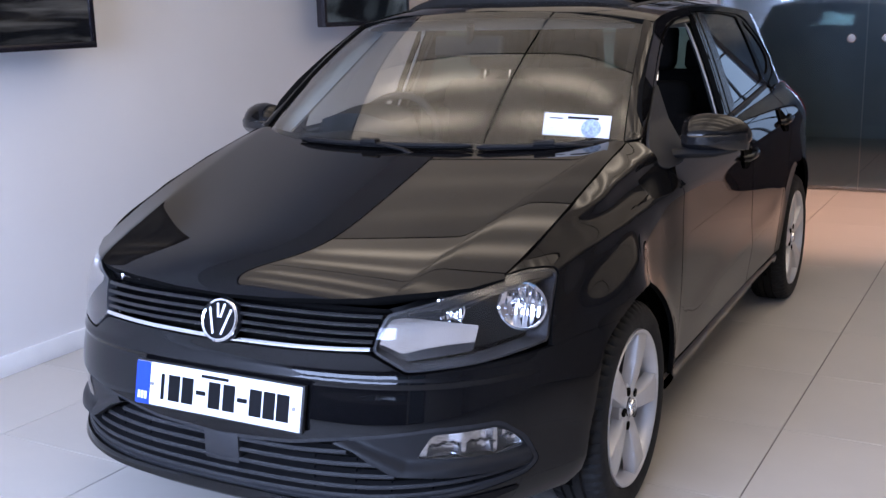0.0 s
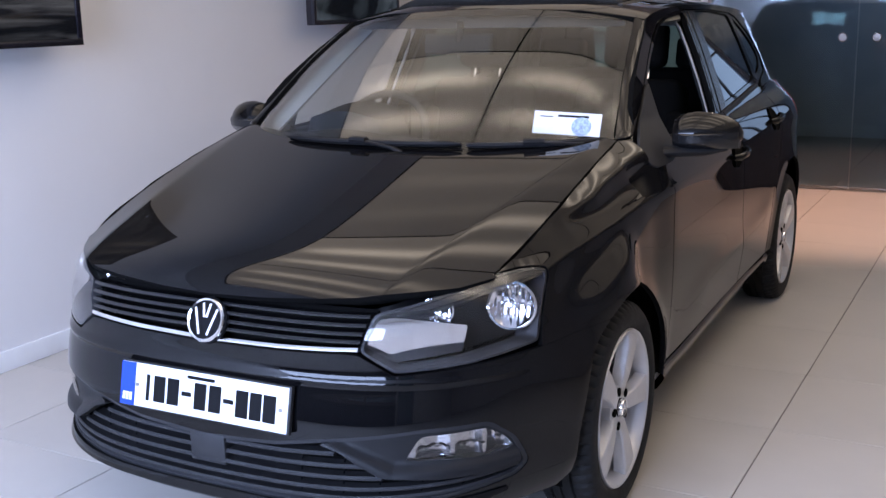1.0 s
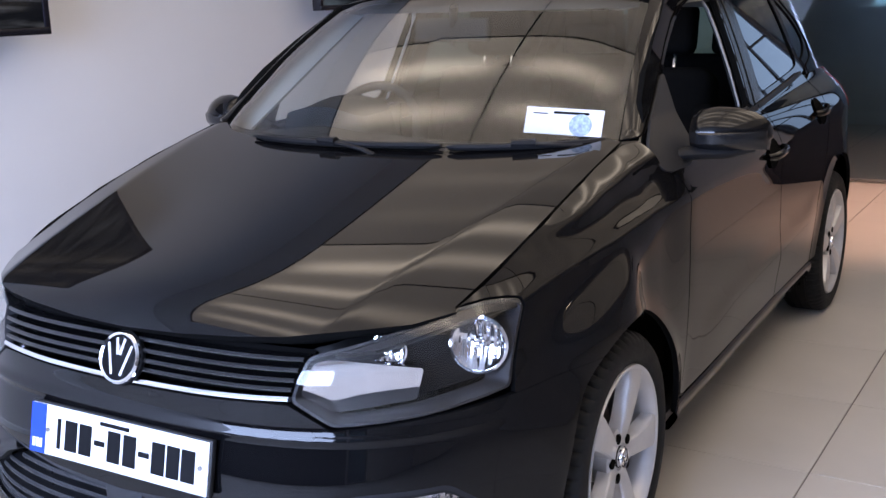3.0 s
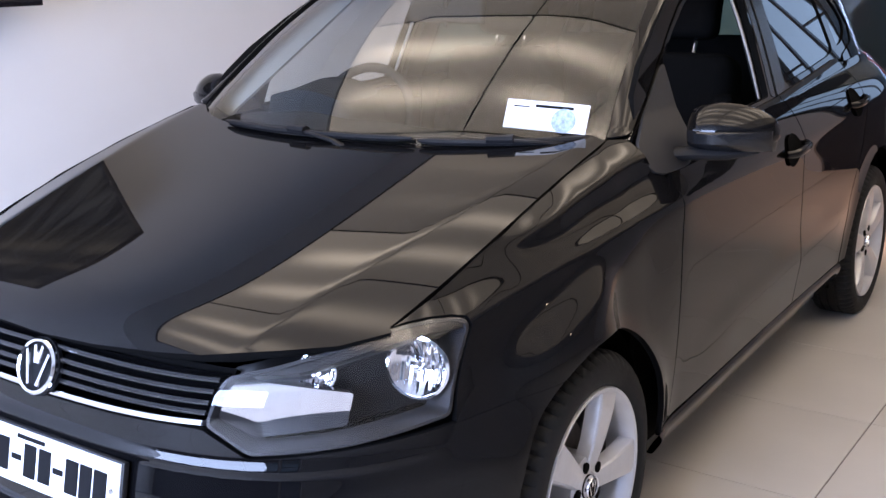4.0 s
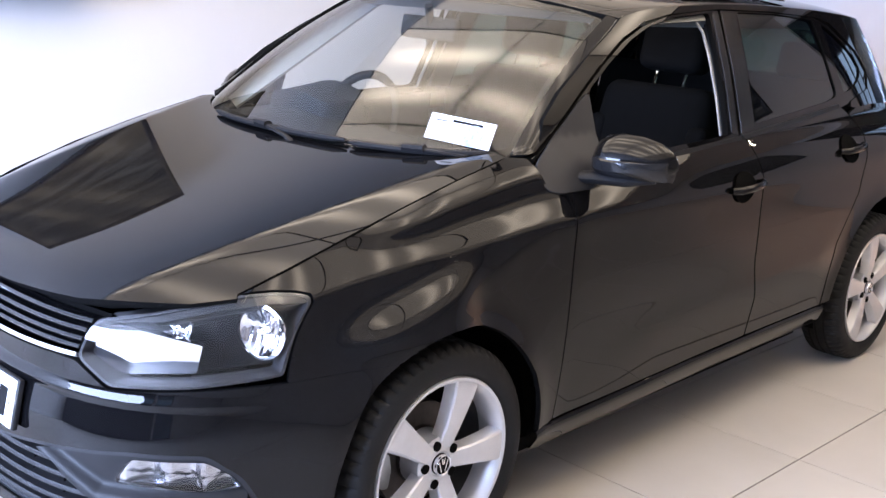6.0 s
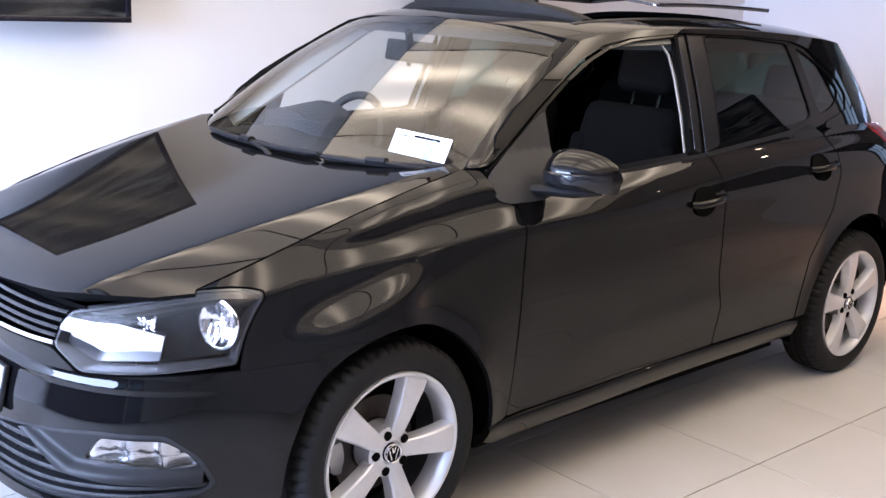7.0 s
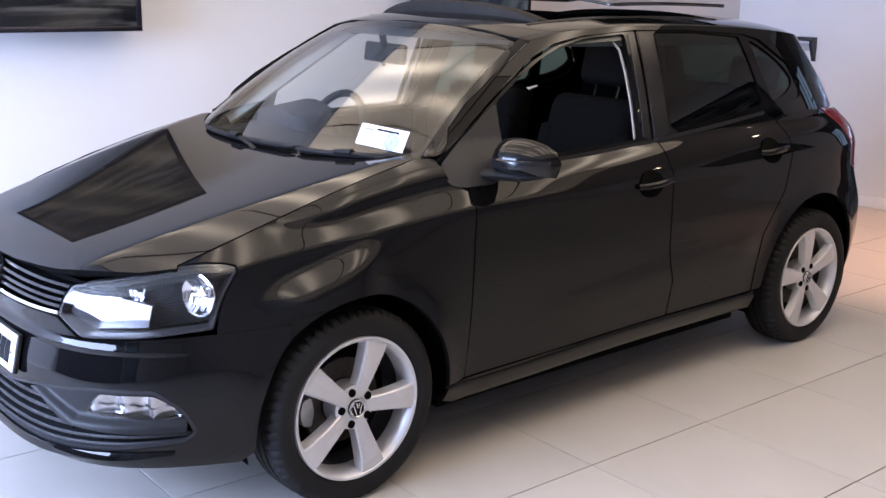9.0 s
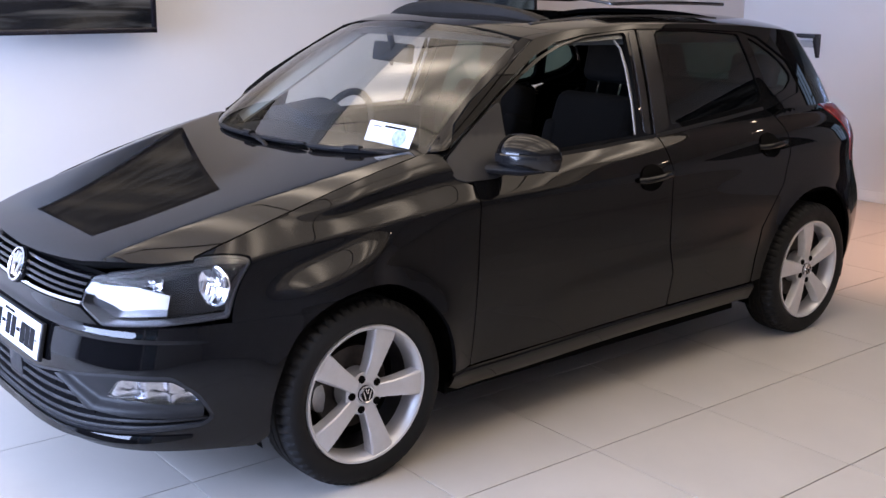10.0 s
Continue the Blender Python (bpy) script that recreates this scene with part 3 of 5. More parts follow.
def bar_on(half_pts, h, thick, f, n=14):
    """A slat: a bar with a rounded front along (s, z) points, mirrored over the nose."""
    pts = half_pts + [(2 * SN - s, z) for s, z in half_pts[::-1]]
    path = []
    for i in range(len(pts) - 1):
        for j in range(n):
            t = j / n
            path.append(f(pts[i][0] + (pts[i + 1][0] - pts[i][0]) * t, pts[i][1] + (pts[i + 1][1] - pts[i][1]) * t))
    path.append(f(*pts[-1]))
    bm = bmesh.new()
    prof = [(0.0, h * 0.35), (-0.004, h * 0.5), (-0.008, h * 0.15), (-0.008, -h * 0.2), (0.0, -h * 0.5), (thick, -h * 0.5), (thick, h * 0.35)]
    rings = [[bm.verts.new(p + Vector((0, a, b))) for a, b in prof] for p in path]
    for i in range(len(rings) - 1):
        for k in range(len(prof)):
            bm.faces.new((rings[i][k], rings[i][(k + 1) % len(prof)], rings[i + 1][(k + 1) % len(prof)], rings[i + 1][k]))
    bm.faces.new(rings[0])
    bm.faces.new(rings[-1][::-1])
    return bm


part("lower_grille_backing", sheet(smooth_half([(s, z) for s, z in LOW_OPEN]), recess(0.055), step=0.05, depth=0.03), DARK, bumper)
for z0, z1, s1 in ((0.380, 0.390, 1.31), (0.354, 0.362, 1.235), (0.328, 0.335, 1.19)):
    part("slat", bar_on([(s1, z1), (1.45, (z0 + z1) / 2 - 0.002), (SN, z0)], 0.013, 0.03, recess(0.016)), SATIN, bumper)
for z0, z1, s1 in ((0.301, 0.328, 0.845), (0.276, 0.310, 0.85)):
    part("slat", bar_on([(s1, z1), (1.0, z0 + (z1 - z0) * 0.65), (1.25, z0 + (z1 - z0) * 0.25), (SN, z0)], 0.012, 0.03, recess(0.014)), SATIN, bumper)
for sd in (1, -1):
    for s1, z0, z1 in ((1.40, 0.268, 0.385), (1.29, 0.272, 0.385), (1.20, 0.278, 0.345), (1.10, 0.285, 0.325), (1.00, 0.293, 0.328), (0.91, 0.304, 0.332)):
        pts = [recess(0.030)(s1, z) for z in (z0, (z0 + z1) / 2, z1)]
        part("rib", tube([(sd * p.x, p.y, p.z) for p in pts], 0.0035, 6, flat=0.6), GRILLE, bumper)
# sensor block
p = body(SN, 0.37)
part("sensor_cover", box(-0.055, p.y + 0.002, 0.316, 0.055, p.y + 0.05, 0.396, 0.006), SATIN, bumper)
# rim of the lower opening
rim_in = [(SN, 0.386), (1.46, 0.399), (1.34, 0.420), (1.11, 0.449), (0.94, 0.449), (0.875, 0.404), (0.832, 0.332), (0.852, 0.314), (1.05, 0.289), (1.30, 0.271), (SN, 0.265)]
part("opening_rim", sheet(low_hole, recess(0.004), [smooth_half(rim_in)], step=0.02, depth=0.025), SATIN, bumper)

# fog lamps in their satin surround
FOG_PLATE = [(1.345, 0.422), (1.10, 0.451), (0.94, 0.451), (0.872, 0.404), (0.838, 0.342), (0.90, 0.337), (1.05, 0.337), (1.19, 0.346), (1.25, 0.377), (1.29, 0.404)]
FOG = [(1.143, 0.380), (1.105, 0.438), (0.945, 0.440), (0.895, 0.410), (0.866, 0.378), (0.95, 0.372)]


def fog_face(s, z):
    """The surround: a sloping bar under the lamp that stands proud, the lamp set in above it."""
    q = recess(0.012)(s, z)
    k = 1 / (1 + math.exp((z - 0.364 - 0.42 * max(0, s - 1.165)) / 0.005))
    return q + Vector((0.008 * k, -0.024 * k, 0))


for sd in (1, -1):
    fog = part("fog_lamp_surround", sheet(fillet(FOG_PLATE, 0.012, 0.02), fog_face, [fillet(FOG, 0.016, 0.015)], step=0.009, depth=0.02, mirror=(sd,), vstep=0.006), SURROUND, bumper, "satin black surround")
    lamp = part("fog_lamp", sheet(fillet(FOG, 0.016, 0.015), recess(0.045), step=0.03, depth=0.0, mirror=(sd,)), FOG_CHROME, bumper, "clear fog lamp with dull chrome bowls")
    def facets(s, z):
        d = min(abs(s - q) / w for q, w in ((1.075, 0.045), (0.995, 0.040), (0.915, 0.034)))
        return recess(0.020 + 0.024 * max(0, 1 - d * d) - 0.006 * abs(math.sin(70 * s)) * (z > 0.405))(s, z)
    bowl = part("reflector", sheet(fillet(FOG, 0.016, 0.015), facets, step=0.0115, depth=0.0, mirror=(sd,)), FOG_CHROME, lamp, "faceted chrome reflector")
    for q in bowl.data.polygons:
        q.use_smooth = False
    bowl.data.attributes.remove(bowl.data.attributes["custom_normal"])
    part("lens", sheet(fillet(FOG, 0.016, 0.015), recess(0.008), step=0.02, depth=0.0, mirror=(sd,)), LENS, lamp)

# upper grille
GR = [(SN, 0.731), (1.45, 0.731), (1.221, 0.724), (1.247, 0.641), (1.45, 0.632), (SN, 0.628)]
grille = part("radiator_grille", sheet(fillet(mirrored(GR), 0.004, 0.025), recess(0.045), step=0.04, depth=0.02), DARK, car)
for z0, z1, s1 in ((0.718, 0.717, 1.226), (0.698, 0.698, 1.232), (0.679, 0.679, 1.238), (0.660, 0.661, 1.243)):
    part("slat", bar_on([(s1, z1), (1.45, (z0 + z1) / 2), (SN, z0)], 0.011, 0.025, recess(0.010)), GRILLE, grille)
part("chrome_strip", bar_on([(1.247, 0.645), (1.45, 0.639), (SN, 0.635)], 0.012, 0.02, recess(0.004)), CHROME, grille, "chrome strip")

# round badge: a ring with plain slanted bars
nose_dir = (body(SN, 0.68) - body(SN, 0.69)).cross(Vector((1, 0, 0))).normalized()
if nose_dir.y > 0:
    nose_dir = -nose_dir
badge_at = Vector((0, -0.760, 0.679))


def badge(parent, at, normal, r, spin=0.0, flip=1):
    rot = Vector((-1, 0, 0)).rotation_difference(Vector(normal)).to_matrix().to_4x4()
    m = Matrix.Translation(at) @ rot
    disc = lathe([(r * 1.04, 0.010), (r * 1.04, 0.0), (r * 0.5, -0.003), (0, -0.004)], 40)
    bmesh.ops.transform(disc, matrix=m, verts=disc.verts)
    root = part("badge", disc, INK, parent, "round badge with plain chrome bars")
    ring = lathe([(r, 0.0), (r, -0.008), (r * 0.94, -0.012), (r * 0.86, -0.010), (r * 0.84, -0.002)], 48)
    bmesh.ops.transform(ring, matrix=m, verts=ring.verts)
    part("ring", ring, CHROME, root)
    up = rot.inverted() @ Vector((0, 0, 1))
    up = Vector((0, up.y, up.z)).normalized()
    right = Vector((1, 0, 0)).cross(up)
    for (a, b), (c, d) in (((-0.60, 0.50), (-0.22, -0.66)), ((0.60, 0.50), (0.22, -0.66)), ((-0.20, 0.72), (-0.06, 0.10)), ((0.20, 0.72), (0.06, 0.10))):
        p0, p1 = (right * a + up * b) * r, (right * c + up * d) * r
        w = (p1 - p0).cross(Vector((1, 0, 0))).normalized() * r * 0.085
        bm = bmesh.new()
        lo = [bm.verts.new(q + Vector((-0.003, 0, 0))) for q in (p0 - w, p0 + w, p1 + w, p1 - w)]
        hi = [bm.verts.new(q + Vector((-0.0105, 0, 0))) for q in (p0 - w * 0.7, p0 + w * 0.7, p1 + w * 0.7, p1 - w * 0.7)]
        bm.faces.new(hi)
        for i in range(4):
            bm.faces.new((lo[i], lo[(i + 1) % 4], hi[(i + 1) % 4], hi[i]))
        bmesh.ops.transform(bm, matrix=m, verts=bm.verts)
        part("bar", bm, CHROME, root, smooth=False)
    return root


badge(car, badge_at, (0, -0.93, 0.36), 0.056)

# number plate: its characters stand as plain bars
plate_m = Matrix.Translation((0, -0.803, 0.496)) @ pose(0, 0, 0, -12.5)


def on_plate(bm):
    bmesh.ops.transform(bm, matrix=plate_m, verts=bm.verts)
    return bm


part("plate_holder", on_plate(box(-0.265, 0.002, -0.059, 0.265, 0.016, 0.059, 0.004)), SATIN, car)
plate = part("number_plate", on_plate(box(-0.260, -0.002, -0.055, 0.260, 0.0025, 0.055, 0.0015)), PLATE, car, "white number plate with plain dark bars")
part("blue_band", on_plate(box(-0.2595, -0.0035, -0.0545, -0.213, -0.0015, 0.0545)), BLUE, plate, "blue band")
part("code_bars", on_plate(join(*[box(x, -0.0045, -0.042, x + 0.008, -0.003, -0.022) for x in (-0.251, -0.240, -0.229)])), PLATE, plate)
for x, w in ((-0.175, 0.010), (-0.150, 0.036), (-0.106, 0.036), (-0.020, 0.036), (0.026, 0.036), (0.108, 0.036), (0.150, 0.034), (0.190, 0.036)):
    part("character_bar", on_plate(box(x, -0.004, -0.036, x + w, -0.0015, 0.030)), INK, plate)
for x in (-0.060, 0.070):
    part("dash_bar", on_plate(box(x, -0.004, -0.008, x + 0.030, -0.0015, 0.003)), INK, plate)
part("small_bar", on_plate(box(-0.045, -0.004, 0.037, 0.040, -0.0015, 0.045)), INK, plate)
for x in (-0.205, 0.240):
    bm = lathe([(0.005, 0.0), (0.005, -0.003), (0, -0.003)], 12)
    bmesh.ops.transform(bm, matrix=Matrix.Translation((x, -0.002, 0.0)) @ pose(0, 0, 0, 0, 0, 90), verts=bm.verts)
    part("screw", on_plate(bm), STEEL, plate)

# headlamps
LAMP_O = fillet(LAMP, 0.014, 0.02)


def lamp_bed(d):
    def f(s, z):
        p = body(s, z)
        return p + Vector((-0.5 * d, 0.8 * d, 0))
    return f


for sd in (1, -1):
    lamp = part("headlamp", sheet(fillet([(1.244, 0.641), (1.214, 0.720), (1.075, 0.751), (0.944, 0.780), (0.857, 0.787), (0.803, 0.785), (0.772, 0.778), (0.760, 0.764), (0.771, 0.70), (0.788, 0.628), (0.98, 0.606), (1.164, 0.594)], 0.014, 0.02),
                                  lambda s, z: lamp_bed(0.07 + 0.05 * ease(1.18 - s, 0.0, 0.1))(s, z), step=0.03, depth=0.01, mirror=(sd,)), BEZEL, car, "headlamp with chrome bowls under a clear lens")
    # dark shelf above the bowls
    part("lamp_brow", sheet(fillet([(1.212, 0.720), (1.075, 0.752), (0.944, 0.781), (0.857, 0.788), (0.803, 0.785), (0.775, 0.776), (0.775, 0.768), (0.86, 0.772), (0.96, 0.760), (1.08, 0.732)], 0.008, 0.02), lamp_bed(0.012), step=0.02, depth=0.03, mirror=(sd,)), BEZEL, lamp)
    for s0, z0, r, dep, off in ((0.884, 0.708, 0.055, 0.034, (0.002, 0.042, -0.004)), (1.055, 0.706, 0.034, 0.025, (-0.026, 0.046, 0.002))):
        at, nn = lamp_bed(0.054)(s0, z0) + Vector(off), Vector((0.30, -0.95, 0.05)).normalized()
        rot = Vector((-1, 0, 0)).rotation_difference(nn).to_matrix().to_4x4()
        bm = lathe([(r * 1.06, -dep * 0.72), (r, -dep * 0.75)] + [(r * 0.98 * (1 - i / 14), -dep * 0.72 * (1 - i / 14) ** 1.7) for i in range(13)], 56)
        for v in bm.verts:
            if math.hypot(v.co.y, v.co.z) < 0.97 * r:
                v.co.x += 0.0016 * math.sin(2 * math.pi * v.co.y / (0.30 * r)) + 0.0010 * math.sin(2 * math.pi * v.co.z / (0.9 * r))
        bmesh.ops.transform(bm, matrix=Matrix.Translation(at) @ rot, verts=bm.verts)
        for v in bm.verts:
            v.co.x *= sd
        bowl = part("reflector_bowl", bm, CHROME, lamp, "fluted chrome reflector")
        bm = lathe([(r * 1.12, -dep * 0.55), (r * 1.12, -dep * 0.74), (r * 1.02, -dep * 0.78), (r * 1.0, -dep * 0.6)], 36)
        bmesh.ops.transform(bm, matrix=Matrix.Translation(at) @ rot, verts=bm.verts)
        for v in bm.verts:
            v.co.x *= sd
        part("bowl_ring", bm, CHROME, bowl)
        bm = lathe([(0.009, -0.002), (0.009, -0.026), (0.006, -0.034), (0, -0.036)], 14)
        bmesh.ops.transform(bm, matrix=Matrix.Translation(at) @ rot, verts=bm.verts)
        for v in bm.verts:
            v.co.x *= sd
        part("bulb", bm, CHROME, bowl)
    # side lamp tray at the inner corner
    part("indicator_tray", sheet(fillet([(1.240, 0.641), (1.217, 0.712), (1.14, 0.704), (1.04, 0.686), (0.982, 0.676), (0.998, 0.612), (1.160, 0.598)], 0.008, 0.02), lambda s, z: lamp_bed(0.076 - 0.04 * (z - 0.6) - 1.3 * (z - 0.6) ** 2 - 0.95 * (s - 1.05) ** 2)(s, z), step=0.02, depth=0.03, mirror=(sd,)), CHROME, lamp, "bright indicator reflector")
    part("lens", sheet(LAMP_O, lambda s, z: body(s, z), step=0.025, depth=0.0, mirror=(sd,), lift=-0.001), LENS, lamp)
    part("lamp_seal", sheet(fillet(LAMP, 0.014, 0.02), body, [fillet([(1.238, 0.642), (1.212, 0.721), (1.075, 0.753), (0.944, 0.783), (0.905, 0.788), (0.857, 0.790), (0.803, 0.787), (0.774, 0.780), (0.763, 0.766), (0.773, 0.70), (0.790, 0.628), (0.98, 0.607), (1.163, 0.596)], 0.012, 0.02)], step=0.01, depth=0.075, mirror=(sd,), lift=-0.003), SATIN, lamp)

# doors
front_door = [(-0.080, 0.308), (-0.096, 0.6), (-0.109, 0.92), (-0.106, 0.957), (-0.3, 0.963), (-0.7, 0.975), (-1.073, 0.993), (-1.084, 0.88), (-1.085, 0.60), (-1.098, 0.52), (-1.118, 0.46), (-1.112, 0.326), (-0.8, 0.322), (-0.45, 0.314)]
rear_door = [(-1.119, 0.326), (-1.125, 0.46), (-1.105, 0.52), (-1.092, 0.60), (-1.091, 0.88), (-1.080, 0.993), (-1.5, 1.022), (-1.82, 1.046), (-1.872, 1.02), (-1.888, 0.95), (-1.84, 0.74), (-1.70, 0.56), (-1.678, 0.44), (-1.672, 0.325)]
both("front_door", fillet(front_door, 0.008, 0.03), body, PAINT, depth=0.02, step=0.03, vstep=0.010)
both("rear_door", fillet(rear_door, 0.010, 0.03), body, PAINT, depth=0.02, step=0.03, vstep=0.010)

# dark sheets added behind the door gaps, standing in for the shade there
both("shut_filler", [Vector(p) for p in [(-0.05, 0.34), (-0.05, 0.6), (-0.06, 0.95), (-0.15, 0.95), (-0.14, 0.6), (-0.13, 0.34)]], body, DARK, step=0.04, depth=0.0, lift=-0.016)
both("shut_filler", [Vector(p) for p in [(-1.07, 0.34), (-1.05, 0.6), (-1.03, 0.98), (-1.11, 0.985), (-1.13, 0.6), (-1.15, 0.34)]], body, DARK, step=0.04, depth=0.0, lift=-0.016)

# sills
SILL = ((0.0, 0.0, -0.012), (0.0, 0.0, 0.0), (0.004, 0.0035, 0.0), (0.008, 0.0055, 0.0), (0.012, 0.0068, 0.0), (0.017, 0.0072, 0.0), (0.023, 0.0056, 0.0), (0.035, 0.0012, 0.0), (0.052, -0.0068, 0.0), (0.070, -0.0165, 0.0), (0.075, -0.021, 0.0), (0.073, -0.04, 0.0))


def side_sill(sd):
    """A narrow ledge under the doors that leans out, then a flat flank drawn in."""
    bm, prev = bmesh.new(), None
    for i in range(67):
        y = 0.338 + (2.045 - 0.338) * i / 66
        top = 0.302 + 0.017 * ease(y, 0.4, 1.4) - 0.002 * ease(y, 1.5, 2.0)
        x0, e = half_width(y, 0.33), 1 - 0.3 * (1 - ease(y, 0.33, 0.40))
        ring = [bm.verts.new((sd * (x0 - 0.003 + dx + din), y, top - dz * e)) for dz, dx, din in SILL]
        if prev:
            for k in range(len(ring) - 1):
                bm.faces.new((prev[k], prev[k + 1], ring[k + 1], ring[k]))
        prev = ring
    return part("side_sill", bm, PAINT, car)


for sd in (1, -1):
    side_sill(sd)

# rear quarter with its arch
quarter = [(-1.681, 0.325), (-1.687, 0.44), (-1.710, 0.56), (-1.848, 0.74), (-1.896, 0.95), (-1.884, 1.022), (-1.95, 1.040), (-2.10, 1.046), (-2.30, 1.043), (-2.36, 1.018), (-2.40, 0.96), (-2.44, 0.90), (-2.47, 0.78), (-2.46, 0.70), (-2.40, 0.62), (-2.36, 0.56)] + arch_pts(2.462, 0.380, 0.3, 46, 176, 18)
both("rear_quarter", fillet(quarter, 0.006, 0.02), body, PAINT, depth=0.015, step=0.02)
rear_half = [(-2.375, 0.56), (-2.41, 0.62), (-2.47, 0.69), (-2.485, 0.774), (-2.56, 0.754), (-2.80, 0.784), (-2.83, 0.69), (-2 - S_TAIL, 0.69), (-2 - S_TAIL, 0.22), (-2.6, 0.23)] + arch_pts(2.462, 0.380, 0.3, -12, 44, 10)
part("rear_bumper", sheet(fillet(rear_half, 0.004, 0.04), body, step=0.05, depth=0.015, mirror=(1, -1)), PAINT, car)
both("tail_lamp", fillet([(-2.315, 1.045), (-2.372, 1.015), (-2.412, 0.955), (-2.452, 0.895), (-2.482, 0.78), (-2.56, 0.76), (-2.80, 0.79), (-2.82, 0.96), (-2.62, 1.03)], 0.02, 0.03), body, RED, depth=0.03, label="red tail lamp", lift=0.003)
part("tailgate", sheet([Vector(p) for p in [(-2.84, 0.70), (-2 - S_TAIL, 0.70), (-2 - S_TAIL, 1.05), (-2.84, 1.05), (-2.83, 0.9)]], body, step=0.05, depth=0.015, mirror=(1, -1)), PAINT, car)

# added dark shell behind all gaps, so that they read as shade
inner = bmesh.new()
for sd in (1, -1):
    rows = []
    for i in range(40):
        s = 0.30 - 3.45 * i / 39
        rows.append([inner.verts.new(Vector((sd * (body(s, z).x - 0.055), body(s, z).y, z))) for z in (0.66, 0.8, 0.9)])
    for a, b in zip(rows, rows[1:]):
        for k in range(2):
            inner.faces.new((a[k], a[k + 1], b[k + 1], b[k]))
    rows = []
    for i in range(20):
        y = 0.40 + 1.62 * i / 19
        rows.append([inner.verts.new(Vector((sd * (half_width(y, z) - 0.05), y, z))) for z in (0.22, 0.4, 0.66)])
    for a, b in zip(rows, rows[1:]):
        for k in range(2):
            inner.faces.new((a[k], a[k + 1], b[k + 1], b[k]))
part("inner_shell", inner, DARK, car)
floor_pan = join(box(-0.72, 0.40, 0.18, 0.72, 2.05, 0.22), box(-0.55, -0.60, 0.20, 0.55, 0.42, 0.24), box(-0.55, 2.04, 0.24, 0.55, 3.0, 0.28), box(-0.60, 0.36, 0.2, 0.60, 0.40, 0.95), box(-0.5, -0.56, 0.22, 0.5, -0.5, 0.66))
part("floor_pan", floor_pan, DARK, car)
# wheel-arch liners
for wy in (0.0, 2.47):
    for sd in (1, -1):
        bm = bmesh.new()
        rows = []
        for i in range(25):
            a = radians(-15 + 210 * i / 24) if wy else radians(-3 + 198 * i / 24)
            y, z = wy + (0.36 if wy == 0 else 0.388) * math.cos(a), 0.305 + (0.37 if wy == 0 else 0.40) * math.sin(a)
            rows.append([bm.verts.new((sd * x, y, max(z, 0.17))) for x in (0.775, 0.70, 0.52)])
        for a, b in zip(rows, rows[1:]):
            for k in range(2):
                bm.faces.new((a[k], a[k + 1], b[k + 1], b[k]))
        bmesh.ops.solidify(bm, geom=bm.faces[:], thickness=0.006)
        part("arch_liner", bm, DARK, car)
        part("liner_wall", box(sd * 0.52 - 0.01, wy - 0.36, 0.2, sd * 0.52 + 0.01, wy + 0.36, 0.68), DARK, car)

# ---- greenhouse ----
part("roof", sheet([Vector(p) for p in ([(-1, 0.90), (-0.75, 0.868), (-0.4, 0.835), (0, 0.825), (0.4, 0.835), (0.75, 0.868), (1, 0.90)] + [(1, 0.9 + 0.1 * i) for i in range(1, 18)] + [(1, 2.68), (0.5, 2.76), (0, 2.80), (-0.5, 2.76), (-1, 2.68)] + [(-1, 2.6 - 0.1 * i) for i in range(17)])], roof,
                   [fillet([(-0.56, 1.02), (0.56, 1.02), (0.56, 2.12), (-0.56, 2.12)], 0.05, 0.05)], step=0.05, depth=0.02, vstep=0.05), PAINT, car, "black roof round a wide sunroof opening")


def band(pts_out, holes=(), name="door_frame", mat=PAINT, lift=0.0, depth=0.02, label="", r=0.01, step=0.03, sides=(1, -1)):
    return [part(name, sheet(fillet(pts_out, r, step), glass_side, [fillet(h, rr, 0.025) for h, rr in holes], step=step, depth=depth, mirror=(s,), lift=lift), mat, car, label) for s in sides]


rail = [(y, RAIL_Z(y) + 0.004) for y in (0.9, 1.0, 1.1, 1.25, 1.45, 1.7, 1.95, 2.2, 2.4, 2.55, 2.68)]
a_low = [(0.40, 1.028), (0.52, 1.10), (0.64, 1.178), (0.76, 1.25), (0.88, 1.312), (1.0, 1.352)]
# A pillar and roof rail in one piece
pillar = [(0.43, 1.052)] + [(y + 0.004, z) for y, z in a_low[1:]] + [(1.15, 1.374), (1.45, 1.391), (1.8, 1.385), (2.15, 1.366), (2.25, 1.345), (2.42, 1.245), (2.49, 1.16), (2.46, 1.10), (2.28, 1.062), (2.27, 1.040), (2.5, 1.022), (2.74, 1.022)] + [(2.76, 1.20)] + rail[::-1] + [(0.82, 1.322), (0.70, 1.262), (0.55, 1.175), (0.46, 1.105)]
band(pillar, name="roof_rail", lift=0.004, r=0.006)


def a_pillar(u, v):
    """The windscreen pillar: rounded from the door frame over to the glass."""
    y = 0.375 + 0.60 * v
    p0 = glass_side(y, float(np.interp(y, [q[0] for q in a_low], [q[1] for q in a_low])) - 0.004 - 0.02 * max(0, 0.40 - y))
    p1 = screen(0.940, 0.01 + 0.97 * v) + Vector((0, -0.002, 0.005))
    c = (p0 + p1) / 2 + Vector((0.009, -0.006, 0.016))
    return p0 * (1 - u) ** 2 + c * 2 * u * (1 - u) + p1 * u * u + Vector((0.003, 0, 0.002))


